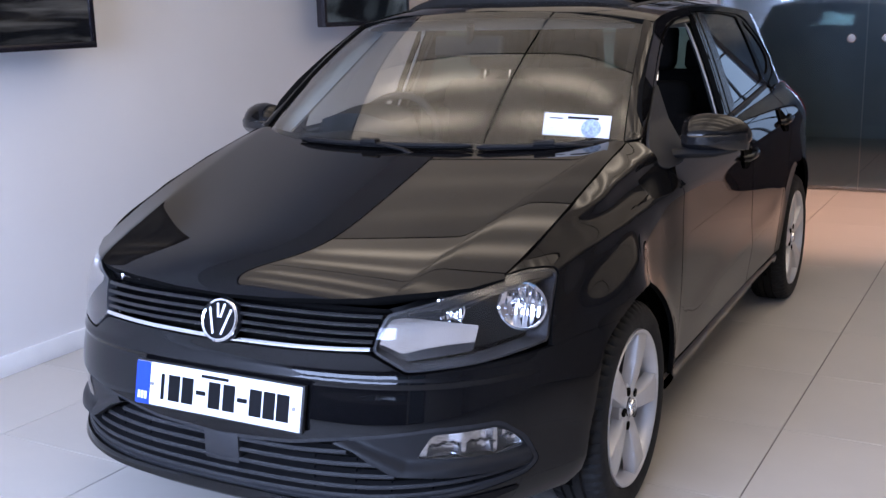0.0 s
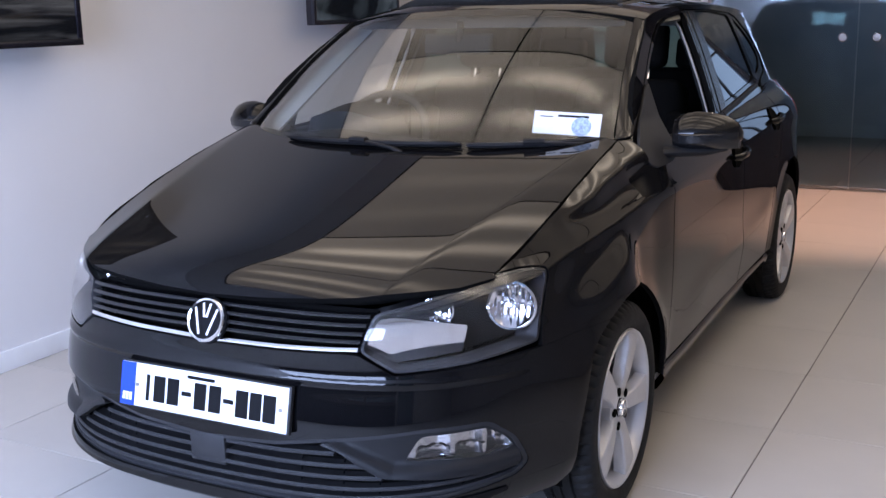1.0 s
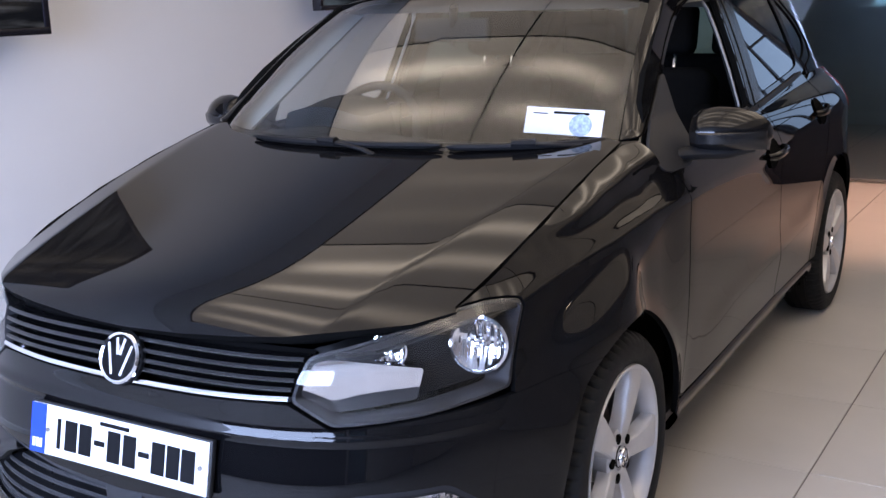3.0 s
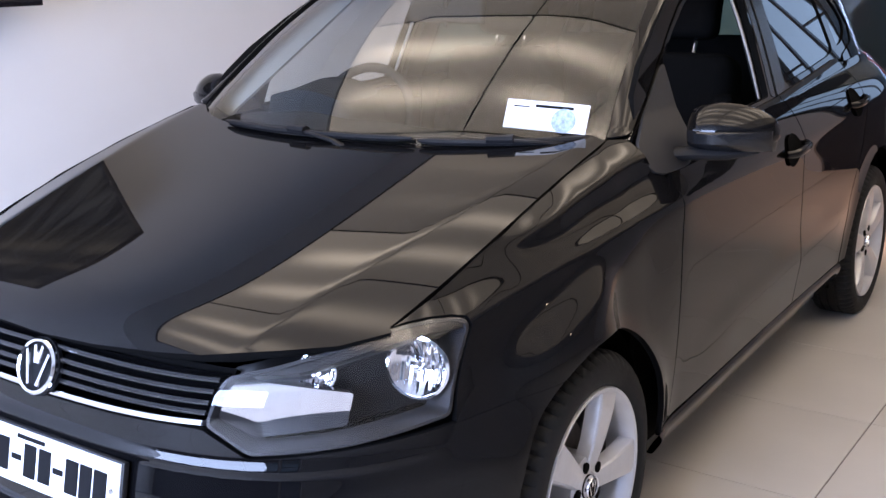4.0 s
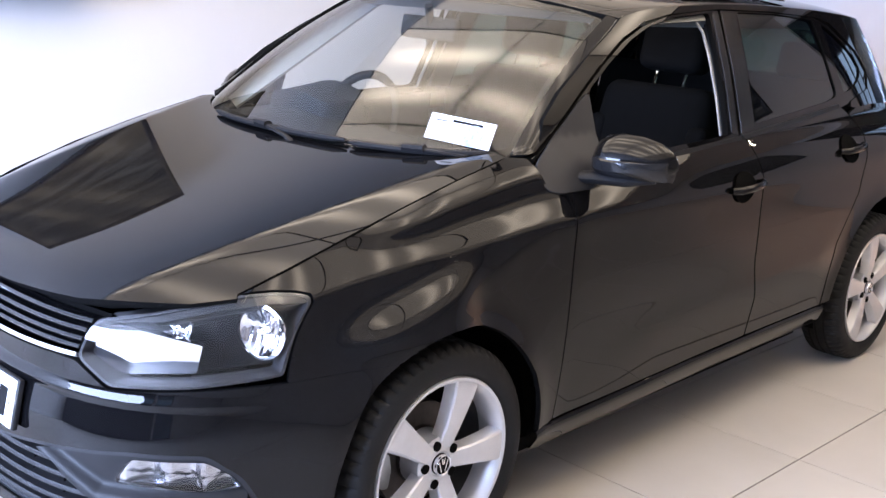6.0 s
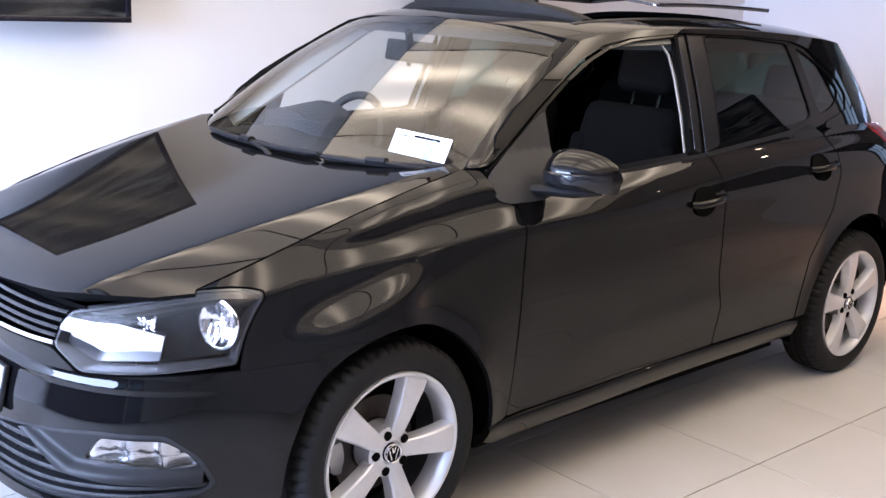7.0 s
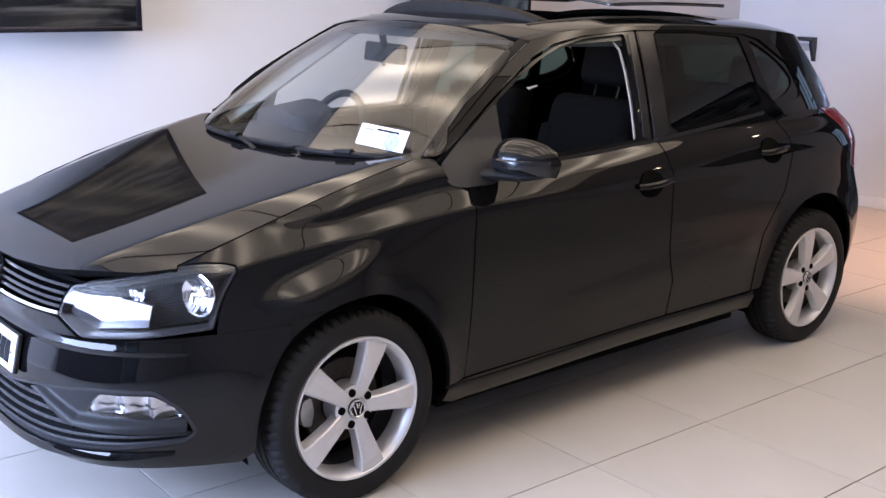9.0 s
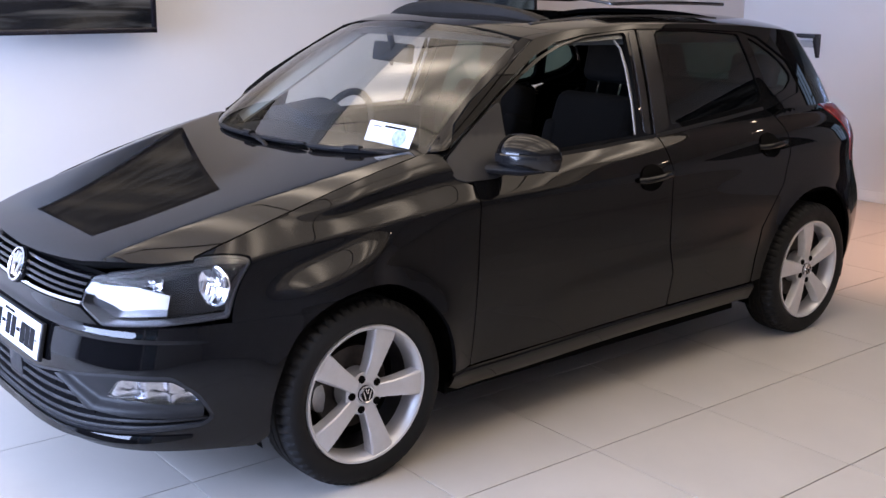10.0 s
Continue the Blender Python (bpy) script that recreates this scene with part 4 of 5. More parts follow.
both("a_pillar", [Vector(p) for p in [(0, i / 20) for i in range(21)] + [(1, 1 - i / 20) for i in range(21)]], a_pillar, PAINT, step=0.06, vstep=0.02, depth=0.008)
FWIN = [(0.655, 0.985), (0.672, 1.172), (0.80, 1.245), (0.92, 1.302), (1.03, 1.340), (1.17, 1.366), (1.395, 1.380), (1.375, 1.20), (1.345, 1.008)]
frame_f = [(0.385, 0.955), (0.40, 1.012), (0.52, 1.085), (0.64, 1.163), (0.76, 1.235), (0.88, 1.297), (1.0, 1.340), (1.15, 1.370), (1.30, 1.382), (1.455, 1.388), (1.435, 1.20), (1.405, 0.985), (0.7, 0.958)]
band(frame_f, [(FWIN, 0.02)], name="front_door_frame")
RWIN = [(1.532, 1.03), (1.552, 1.20), (1.575, 1.383), (1.85, 1.378), (2.12, 1.358), (2.145, 1.27), (2.178, 1.10), (2.16, 1.082), (2.08, 1.070), (1.8, 1.048)]
frame_r = [(1.415, 0.99), (1.445, 1.20), (1.465, 1.388), (1.8, 1.382), (2.14, 1.364), (2.24, 1.338), (2.41, 1.238), (2.472, 1.16), (2.445, 1.095), (2.28, 1.058), (2.20, 1.045), (1.8, 1.012)]
QWIN = [(2.180, 1.345), (2.25, 1.316), (2.33, 1.272), (2.39, 1.228), (2.432, 1.180), (2.420, 1.152), (2.37, 1.122), (2.30, 1.102), (2.245, 1.096), (2.216, 1.2)]
band(frame_r, [(RWIN, 0.016), (QWIN, 0.016)], name="rear_door_frame")


def sail(y, z):
    """The corner panel: along the window above, then in one plane down over the door's shoulder."""
    if z > 1.06:
        return glass_side(y, z)
    x0, x1 = half_width(y, 0.925), glass_side(y, 1.06).x
    return Vector((x0 + (x1 - x0) * (z - 0.925) / 0.135, y, z))


both("mirror_sail", fillet([(0.383, 0.995), (0.381, 0.958), (0.396, 0.936), (0.43, 0.927), (0.56, 0.928), (0.63, 0.945), (0.652, 0.985), (0.664, 1.166), (0.62, 1.146), (0.50, 1.070), (0.405, 1.012)], 0.014, 0.02), sail, SATIN, depth=0.010, step=0.02, lift=0.006, label="satin black corner panel")
# B pillar cover, seals and glass
band([(1.362, 1.01), (1.392, 1.20), (1.412, 1.378), (1.448, 1.380), (1.428, 1.2), (1.398, 1.0)], name="pillar_cover", mat=GRILLE, lift=0.002)
band([(1.424, 1.0), (1.452, 1.2), (1.472, 1.382), (1.560, 1.380), (1.540, 1.2), (1.515, 1.02)], name="pillar_cover", mat=GRILLE, lift=0.002)
band(RWIN, name="rear_door_window", mat=SIDE_GLASS, lift=-0.006, depth=0.0, label="dark tinted glass", r=0.016)
band(QWIN, name="quarter_window", mat=SIDE_GLASS, lift=-0.006, depth=0.0, label="dark tinted glass", r=0.016)
# belt line seals
both("belt_seal", [Vector(p) for p in [(-0.34, 0.962), (-0.7, 0.973), (-1.05, 0.989), (-1.05, 1.003), (-0.7, 0.987), (-0.34, 0.976)]], lambda s, z: Vector((glass_side(Y0 - s, z).x + 0.014, Y0 - s, z)), MATT, depth=0.03, step=0.05)
both("belt_seal", [Vector(p) for p in [(-1.065, 0.99), (-1.5, 1.021), (-1.80, 1.046), (-1.80, 1.06), (-1.5, 1.036), (-1.065, 1.004)]], lambda s, z: Vector((glass_side(Y0 - s, z).x + 0.014, Y0 - s, z)), MATT, depth=0.03, step=0.05)

# windscreen with its dark border
ws = [Vector((u, 0.0)) for u in np.linspace(-1, 1, 25)] + [Vector((1, v)) for v in np.linspace(0.06, 1, 18)] + [Vector((u, 1.0)) for u in np.linspace(0.92, -1, 25)] + [Vector((-1, v)) for v in np.linspace(0.94, 0.06, 17)]
wsi = fillet([(-0.935, 0.055), (-0.5, 0.06), (0, 0.06), (0.5, 0.06), (0.925, 0.055), (0.91, 0.5), (0.90, 0.965), (0.5, 0.955), (0, 0.95), (-0.5, 0.955), (-0.91, 0.965), (-0.92, 0.5)], 0.03, 0.05)
part("windscreen", sheet(ws, screen, step=0.06, depth=0.0, inward=(0, 1.5, 0.3)), CLEAR, car, "clear windscreen")
part("windscreen_border", sheet(ws, screen, [wsi], step=0.03, depth=0.004, lift=-0.004, inward=(0, 1.5, 0.3)), DARK, car, "black border")
# rear window and hatch
def hatch(u, v):
    a = Vector((0.50 * u, 3.02 - 0.10 * u * u, 1.04))
    b = Vector((0.40 * u, 2.80 - 0.06 * u * u, 1.375 - 0.05 * u * u))
    return a.lerp(b, v) + Vector((0, 0.03 * 4 * v * (1 - v), 0))


hat = [Vector((u, 0.0)) for u in np.linspace(-1, 1, 13)] + [Vector((1, v)) for v in np.linspace(0.1, 1, 8)] + [Vector((u, 1.0)) for u in np.linspace(0.85, -1, 12)] + [Vector((-1, v)) for v in np.linspace(0.9, 0.1, 8)]
hin = fillet([(-0.85, 0.10), (0.85, 0.10), (0.83, 0.86), (-0.83, 0.86)], 0.08, 0.1)
part("tailgate_frame", sheet(hat, hatch, [hin], step=0.1, depth=0.02), PAINT, car)
part("rear_window", sheet(hin, hatch, step=0.2, depth=0.0, lift=-0.003), SIDE_GLASS, car, "dark tinted rear window")
def corner(u, v):
    """The pillar behind the side windows, rounding the tail."""
    z = 1.035 + 0.315 * v
    t = TAIL_TOP(z) - 2.2
    a0 = math.asin(min(1, max(0, (2.66 - 2.2) / t)) ** 1.8)
    a = a0 + (1.32 - a0) * u
    w = BELT_X(2.6) - 0.33 * (z - 0.97) - 0.16 * (z - 0.97) ** 2
    return Vector((w * math.cos(a) ** (2 / 3.6) + 0.001, 2.2 + t * math.sin(a) ** (2 / 3.6), z))


both("corner_panel", [Vector(p) for p in [(0, i / 8) for i in range(9)] + [(i / 8, 1) for i in range(1, 9)] + [(1, 1 - i / 8) for i in range(1, 9)] + [(1 - i / 8, 0) for i in range(1, 8)]], corner, PAINT, step=0.08, depth=0.01)
part("roof_spoiler", sheet([Vector((u, v)) for u, v in [(-1, 0), (-0.5, 0), (0, 0), (0.5, 0), (1, 0), (1, 1), (0.5, 1), (0, 1), (-0.5, 1), (-1, 1)]], lambda u, v: Vector((0.42 * u, 2.74 + 0.11 * v - 0.05 * u * u, 1.392 - 0.022 * v - 0.045 * u * u)), step=0.2, depth=0.025), PAINT, car)

# ---- wheels ----
def make_wheel(spin):
    """A wheel at the origin, its axle along x, outer face towards +x."""
    w = part("wheel", lathe([(0.218, -0.10), (0.212, 0.02), (0.205, 0.05), (0.200, 0.03), (0.205, -0.10)], 64), BARREL, None, "five-spoke silver alloy wheel")
    # tyre: sidewall with a rim protector and a grooved tread
    prof = [(0.220, 0.066), (0.227, 0.084), (0.237, 0.090), (0.250, 0.0935), (0.270, 0.0925), (0.284, 0.087), (0.2955, 0.076), (0.3015, 0.066), (0.303, 0.056), (0.303, 0.040), (0.296, 0.038), (0.296, 0.031), (0.304, 0.029), (0.304, 0.006), (0.297, 0.004), (0.297, -0.004), (0.304, -0.006), (0.304, -0.029), (0.296, -0.031), (0.296, -0.038), (0.303, -0.040), (0.303, -0.056), (0.3015, -0.066), (0.2955, -0.076), (0.284, -0.087), (0.27, -0.0925), (0.25, -0.0935), (0.232, -0.088), (0.216, -0.07)]
    prof = [(r, x if x > 0 else x * 0.86) for r, x in prof]
    bm = lathe(prof, 240)
    for v in bm.verts:
        r = math.hypot(v.co.y, v.co.z)
        a = math.atan2(v.co.z, v.co.y)
        if r > 0.2945 and abs(v.co.x) > 0.045 and int(round(a / (2 * math.pi / 240))) % 4 == 0:
            v.co.y *= 0.976
            v.co.z *= 0.976
        if v.co.z < -0.297:
            v.co.z = -0.2975
    part("tyre", bm, RUBBER, w, "black tyre with a grooved tread")
    # outer lip
    part("rim_lip", lathe([(0.2235, 0.065), (0.2255, 0.083), (0.2230, 0.089), (0.216, 0.088), (0.208, 0.079), (0.199, 0.055), (0.197, 0.02)], 72), ALLOY, w)
    # spokes: wide flat blades that spread towards the rim, with sloping flanks
    for i in range(5):
        a0 = radians(spin + 72 * i)
        bm = bmesh.new()
        rows = []
        for r, hw, x, fl in ((0.030, 0.025, 0.050, 0.004), (0.060, 0.0275, 0.056, 0.006), (0.095, 0.030, 0.062, 0.009), (0.140, 0.036, 0.066, 0.012), (0.180, 0.043, 0.068, 0.013), (0.206, 0.048, 0.066, 0.013), (0.217, 0.051, 0.063, 0.012)):
            ring = []
            for t, dx in ((-1 - fl / hw * 0.6, -0.034), (-1.0, -0.004), (-0.86, 0.0), (0.0, 0.0015), (0.86, 0.0), (1.0, -0.004), (1 + fl / hw * 0.6, -0.034)):
                q = Vector((x + 0.02 + dx, r, t * hw * 0.87))
                ring.append(bm.verts.new(Matrix.Rotation(a0, 3, "X") @ q))
            rows.append(ring)
        for a, b in zip(rows, rows[1:]):
            for k in range(6):
                bm.faces.new((a[k], a[k + 1], b[k + 1], b[k]))
        for rr in (rows[0], rows[-1]):
            bm.faces.new(rr)
        part("spoke", bm, ALLOY, w, smooth=False)
    part("hub", lathe([(0.072, 0.0), (0.070, 0.066), (0.062, 0.072), (0.034, 0.074), (0.030, 0.070), (0.0, 0.070)], 40), ALLOY, w)
    # near-black discs stand in for the shaded bolt holes
    for i in range(5):
        a = radians(spin + 36 + 72 * i)
        c = Vector((0, 0.052 * math.cos(a), 0.052 * math.sin(a)))
        bm = lathe([(0.0125, 0.060), (0.0125, 0.0762), (0.0110, 0.0768), (0.006, 0.0766), (0.0, 0.0766)], 16)
        bmesh.ops.translate(bm, verts=bm.verts, vec=c)
        part("bolt_hole_disc", bm, DARK, w)
    badge(w, (0.074, 0, 0), (1, 0, 0), 0.026)
    part("brake_disc", lathe([(0.135, -0.03), (0.135, -0.005), (0.075, -0.005), (0.07, 0.01), (0.03, 0.012), (0.0, 0.012)], 48), DISC, w, "worn brake disc, toned dark for the shade behind the spokes")
    part("brake_shield", lathe([(0.19, -0.06), (0.19, -0.045), (0.0, -0.045)], 40), DARK, w)
    bm = slab([Vector(p) for p in fillet([(-0.158, -0.042), (-0.128, -0.050), (-0.118, 0.0), (-0.128, 0.050), (-0.158, 0.042), (-0.168, 0.0)], 0.012, 0.02)], lambda y, z: Vector((-0.05, y, z)), lambda y, z: Vector((0.022, y * 0.98, z * 0.94)))
    part("brake_caliper", bm, CALIPER, w, "grey brake caliper")
    return w


wheel = make_wheel(-2)
for sd, wy, turn in ((1, 0.0, 0), (1, 2.47, 28), (-1, 0.0, 0), (-1, 2.47, 0)):
    m = Matrix.Translation((sd * 0.740, wy, 0.3095)) @ (Matrix.Identity(4) if sd > 0 else pose(0, 0, 0, 0, 0, 180)) @ pose(0, 0, 0, turn)
    if (sd, wy) == (1, 0.0):
        wheel.matrix_world, wheel.parent = m, car
    else:
        copy_thing(wheel, m).parent = car

# ---- door mirrors ----
for sd in (1, -1):
    rows, bm = [], bmesh.new()
    # housing: rings from the inner end to the outer tip
    for x, yc, zc, ry, rz in ((0.780, 0.61, 1.010, 0.022, 0.028), (0.788, 0.60, 1.012, 0.050, 0.056), (0.808, 0.595, 1.015, 0.066, 0.066), (0.845, 0.60, 1.018, 0.073, 0.070), (0.885, 0.612, 1.018, 0.069, 0.066), (0.922, 0.628, 1.015, 0.058, 0.056), (0.948, 0.643, 1.011, 0.038, 0.038), (0.958, 0.654, 1.008, 0.013, 0.013)):
        ring = []
        for k in range(20):
            a = 2 * math.pi * k / 20
            c, s = math.cos(a), math.sin(a)
            q = 1.2 if c < 0 < s else 0.82
            y = yc + (0.55 if c > 0 else 1.0) * ry * math.copysign(abs(c) ** q, c)
            ring.append(bm.verts.new((sd * (0.776 + 1.16 * (x - 0.776)), y, zc + 0.95 * rz * math.copysign(abs(s) ** q, s) * (1.0 if s > 0 else 0.78))))
        rows.append(ring)
    for a, b in zip(rows, rows[1:]):
        for k in range(20):
            bm.faces.new((a[k], a[(k + 1) % 20], b[(k + 1) % 20], b[k]))
    bm.faces.new(rows[0])
    bm.faces.new(rows[-1][::-1])
    bmesh.ops.subdivide_edges(bm, edges=bm.edges[:], cuts=1, smooth=0.6, use_grid_fill=True)
    shell_part = part("door_mirror", bm, PAINT, car, "gloss black door mirror")
    low, prev = bmesh.new(), None
    for x, yc, ry in ((0.792, 0.60, 0.058), (0.812, 0.595, 0.074), (0.845, 0.60, 0.081), (0.885, 0.612, 0.077), (0.925, 0.629, 0.063), (0.952, 0.646, 0.036)):
        ring = [low.verts.new((sd * (0.776 + 1.16 * (x - 0.776)), yc + ry * c, 1.013 + dz * 0.95)) for c, dz in ((-0.96, 0.009), (-1.01, 0.004), (-0.97, -0.022), (-0.6, -0.044), (0.1, -0.050), (0.45, -0.03), (0.5, -0.006), (0.2, -0.002))]
        if prev:
            for k in range(8):
                low.faces.new((prev[k], prev[(k + 1) % 8], ring[(k + 1) % 8], ring[k]))
        else:
            low.faces.new(ring)
        prev = ring
    low.faces.new(prev[::-1])
    part("mirror_lower", low, GRILLE, shell_part, "dark glossy lower shell")
    part("mirror_foot", tube([(sd * 0.710, 0.525, 0.957), (sd * 0.75, 0.54, 0.957), (sd * 0.80, 0.56, 0.962), (sd * 0.88, 0.588, 0.964), (sd * 0.945, 0.622, 0.972)], [0.030, 0.031, 0.034, 0.033, 0.020], 12, flat=0.55), MATT, shell_part)
    part("mirror_glass", box(sd * 0.80, 0.640, 0.985, sd * 0.945, 0.644, 1.05, 0.002), CHROME, shell_part)

# ---- door handles ----
for yh, zh in ((1.319, 0.857), (2.096, 0.912)):
    for sd in (1, -1):
        x = half_width(yh, zh)
        hd = part("door_handle", tube([(sd * (x + 0.004), yh - 0.085, zh - 0.004), (sd * (x + 0.022), yh - 0.065, zh - 0.003), (sd * (x + 0.029), yh - 0.02, zh), (sd * (x + 0.029), yh + 0.03, zh + 0.003), (sd * (x + 0.022), yh + 0.075, zh + 0.006), (sd * (x + 0.006), yh + 0.098, zh + 0.008)], [0.011, 0.013, 0.013, 0.013, 0.013, 0.011], 10, flat=1.0), PAINT, car, "gloss black door handle")
        # the hollow's shade is put in as a near-black disc on the door
        cup = lathe([(0.050, -0.0015), (0.046, 0.002), (0.030, 0.0035), (0.0, 0.004)], 28)
        for v in cup.verts:
            v.co = Vector((sd * (half_width(yh - 0.01 + v.co.y * 1.3, zh + v.co.z) + 0.006 - v.co.x * 0.3), yh - 0.01 + v.co.y * 1.3, zh + v.co.z * 1.0))
        part("handle_cup", cup, DARK, hd, "dark disc in place of the shaded hollow behind the grip")

# ---- wipers ----

def at_screen(x, v, h=0.012):
    u = x / (0.712 - 0.122 * v)
    p = screen(u, v)
    return p + Vector((0, -0.35 * h, h))


for x0, v0, x1, v1, k in ((0.655, 0.006, 0.27, 0.018, 0.48), (0.25, 0.026, -0.40, 0.012, 0.54)):
    w = part("wiper", tube([at_screen(x0 + (x1 - x0) * i / 14, v0 + (v1 - v0) * i / 14, 0.013) for i in range(15)], [0.004] + [0.010] * 13 + [0.004], 8, flat=0.9), MATT, car, "black flat-blade wiper")
    part("wiper_blade", tube([at_screen(x0 + (x1 - x0) * i / 14, v0 + (v1 - v0) * i / 14 + 0.010, 0.003) for i in range(15)], 0.003, 6), INK, w)
    mid = x0 + (x1 - x0) * k
    vm = v0 + (v1 - v0) * k
    part("wiper_clip", tube([at_screen(mid + 0.03, vm, 0.020), at_screen(mid - 0.03, vm + 0.002, 0.020)], [0.015, 0.013], 8, flat=0.8), MATT, w)
    part("wiper_arm", tube([at_screen(mid + 0.01, vm - 0.004, 0.020), at_screen(mid + 0.07, vm - 0.012, 0.018), at_screen(mid + 0.13, vm - 0.022, 0.014), at_screen(mid + 0.17, vm - 0.036, 0.006)], [0.006, 0.008, 0.009, 0.012], 8, flat=0.7), MATT, w)
# scuttle under the screen
part("scuttle", sheet([Vector((u, v)) for u, v in [(-1, 0), (-0.5, 0), (0, 0), (0.5, 0), (1, 0), (1, 1), (0.5, 1), (0, 1), (-0.5, 1), (-1, 1)]], lambda u, v: Vector((0.675 * u, WS_LOW_Y(0.675 * abs(u)) - 0.035 + 0.06 * v, 0.940 + 0.028 * v + 0.02 * u * u)), step=0.1, depth=0.03), DARK, car, "black plastic scuttle")
both("scuttle_end", [Vector(p) for p in [(0, 0), (1, 0), (1, 1), (0, 1)]], lambda u, v: Vector((0.60 + 0.075 * u, 0.24 + 0.12 * v + 0.03 * u, 0.968 + 0.03 * v - 0.004 * u)), DARK, step=0.3, depth=0.02)

# ---- sunroof ----
bm, prev = bmesh.new(), None
for x in np.linspace(-0.46, 0.46, 29):
    k = (x / 0.46) ** 2
    y0, z0, h = 1.0 + 0.06 * k, roof(0, 1.0).z - 0.045 * k, 1 - 0.35 * k ** 3
    ring = [bm.verts.new((x, y0 + dy, z0 + dz * h)) for dy, dz in ((0.004, -0.025), (-0.006, 0.030), (0.0, 0.044), (0.014, 0.050), (0.060, 0.046), (0.072, 0.036), (0.072, -0.025))]
    if prev:
        for i in range(7):
            bm.faces.new((prev[i], prev[(i + 1) % 7], ring[(i + 1) % 7], ring[i]))
    else:
        bm.faces.new(ring)
    prev = ring
bm.faces.new(prev[::-1])
part("wind_deflector", bm, RUBBER, car, "black wind deflector raised at the roof opening")


def sun_panel(u, v):
    y = 1.46 + 0.74 * v
    return Vector((0.47 * u, y, ROOF_MID(y) + 0.056 + 0.012 * v - 0.030 * u * u))


SUNGLASS = material("sunroof_glass", (0.006, 0.006, 0.007), 0.05, coat=1.0, vary=0.1)
part("sunroof_panel", sheet(fillet([(-1, 0), (1, 0), (1, 1), (-1, 1)], 0.06, 0.1), sun_panel, step=0.12, depth=0.014, vstep=0.1), SUNGLASS, car, "dark glass sunroof panel slid open")
both("sunroof_rail", [Vector(p) for p in [(0, 0), (1, 0), (1, 1), (0, 1)]], lambda u, v: roof(0.555 + 0.03 * u, 1.0 + 1.13 * v) + Vector((0, 0, 0.003)), SATIN, step=0.1, depth=0.03)

# ---- inside ----
def dash_top(u, v):
    x = 0.665 * u
    y0 = WS_LOW_Y(abs(x)) + 0.03
    hump = 0.035 * math.exp(-((x + 0.36) / 0.20) ** 2) * max(0, math.sin(math.pi * min(1, v * 1.0)))
    return Vector((x, y0 + (0.78 - y0) * v, 0.965 + 0.012 * math.sin(math.pi * v) - 0.05 * v ** 3 + hump))


part("dashboard", sheet([Vector((u, 0)) for u in np.linspace(-1, 1, 15)] + [Vector((1, 0.5))] + [Vector((u, 1)) for u in np.linspace(1, -1, 15)] + [Vector((-1, 0.5))], dash_top, step=0.08, depth=0.25, inward=(0, 0.6, 0)), DASH, car, "dark grey soft dashboard")
part("instrument_hood", slab([Vector(p) for p in fillet([(-0.56, 0.46), (-0.18, 0.46), (-0.16, 0.64), (-0.58, 0.64)], 0.06, 0.04)], lambda x, y: Vector((x, y, 0.93)), lambda x, y: Vector((-0.37 + (x + 0.37) * 0.80, y, 1.085 - 0.9 * (x + 0.37) ** 2 + 0.12 * (y - 0.6)))), DASH, car)
# steering wheel on the car's right
sw_m = Matrix.Translation((-0.37, 0.735, 0.935)) @ pose(0, 0, 0, 66)
ringp = [sw_m @ Vector((0.185 * math.cos(a), 0.185 * math.sin(a), 0)) for a in np.linspace(0, 2 * math.pi, 40, endpoint=False)]
sw = part("steering_wheel", tube(ringp, 0.0155, 10, closed=True), DASH, car, "black steering wheel")
for a in (0, 180, 270):
    part("steering_spoke", tube([sw_m @ Vector((math.cos(radians(a)) * r, math.sin(radians(a)) * r, -0.015 * (1 - r / 0.185))) for r in (0.04, 0.11, 0.183)], [0.03, 0.02, 0.018], 8, flat=0.4), DASH, sw)
bm = lathe([(0.07, 0.0), (0.065, 0.022), (0.03, 0.030), (0, 0.032)], 28)
bmesh.ops.transform(bm, matrix=sw_m @ pose(0, 0, 0, 0, -90, 0), verts=bm.verts)
part("steering_boss", bm, DASH, sw)


def cushion(w, d, h, r=0.05, seg=4):
    bm = box(-w / 2, -d / 2, -h / 2, w / 2, d / 2, h / 2)
    bmesh.ops.bevel(bm, geom=bm.edges[:], offset=r, segments=seg, affect="EDGES", profile=0.6)
    return bm


def place(bm, m):
    bmesh.ops.transform(bm, matrix=m, verts=bm.verts)
    return bm


for sx in (0.335, -0.335):
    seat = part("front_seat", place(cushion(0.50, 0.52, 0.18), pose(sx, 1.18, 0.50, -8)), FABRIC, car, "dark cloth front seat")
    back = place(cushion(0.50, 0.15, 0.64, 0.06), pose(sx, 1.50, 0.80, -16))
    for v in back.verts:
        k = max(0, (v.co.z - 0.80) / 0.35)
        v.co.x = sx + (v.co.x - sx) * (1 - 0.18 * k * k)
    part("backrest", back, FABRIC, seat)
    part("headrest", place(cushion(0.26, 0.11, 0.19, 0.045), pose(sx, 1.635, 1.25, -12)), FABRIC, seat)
    for dx in (-0.06, 0.06):
        part("headrest_post", tube([(sx + dx, 1.585, 1.08), (sx + dx, 1.62, 1.18)], 0.006, 8), CHROME, seat)
    for s2 in (-1, 1):
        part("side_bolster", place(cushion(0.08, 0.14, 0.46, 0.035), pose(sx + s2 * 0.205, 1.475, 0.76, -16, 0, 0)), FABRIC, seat)
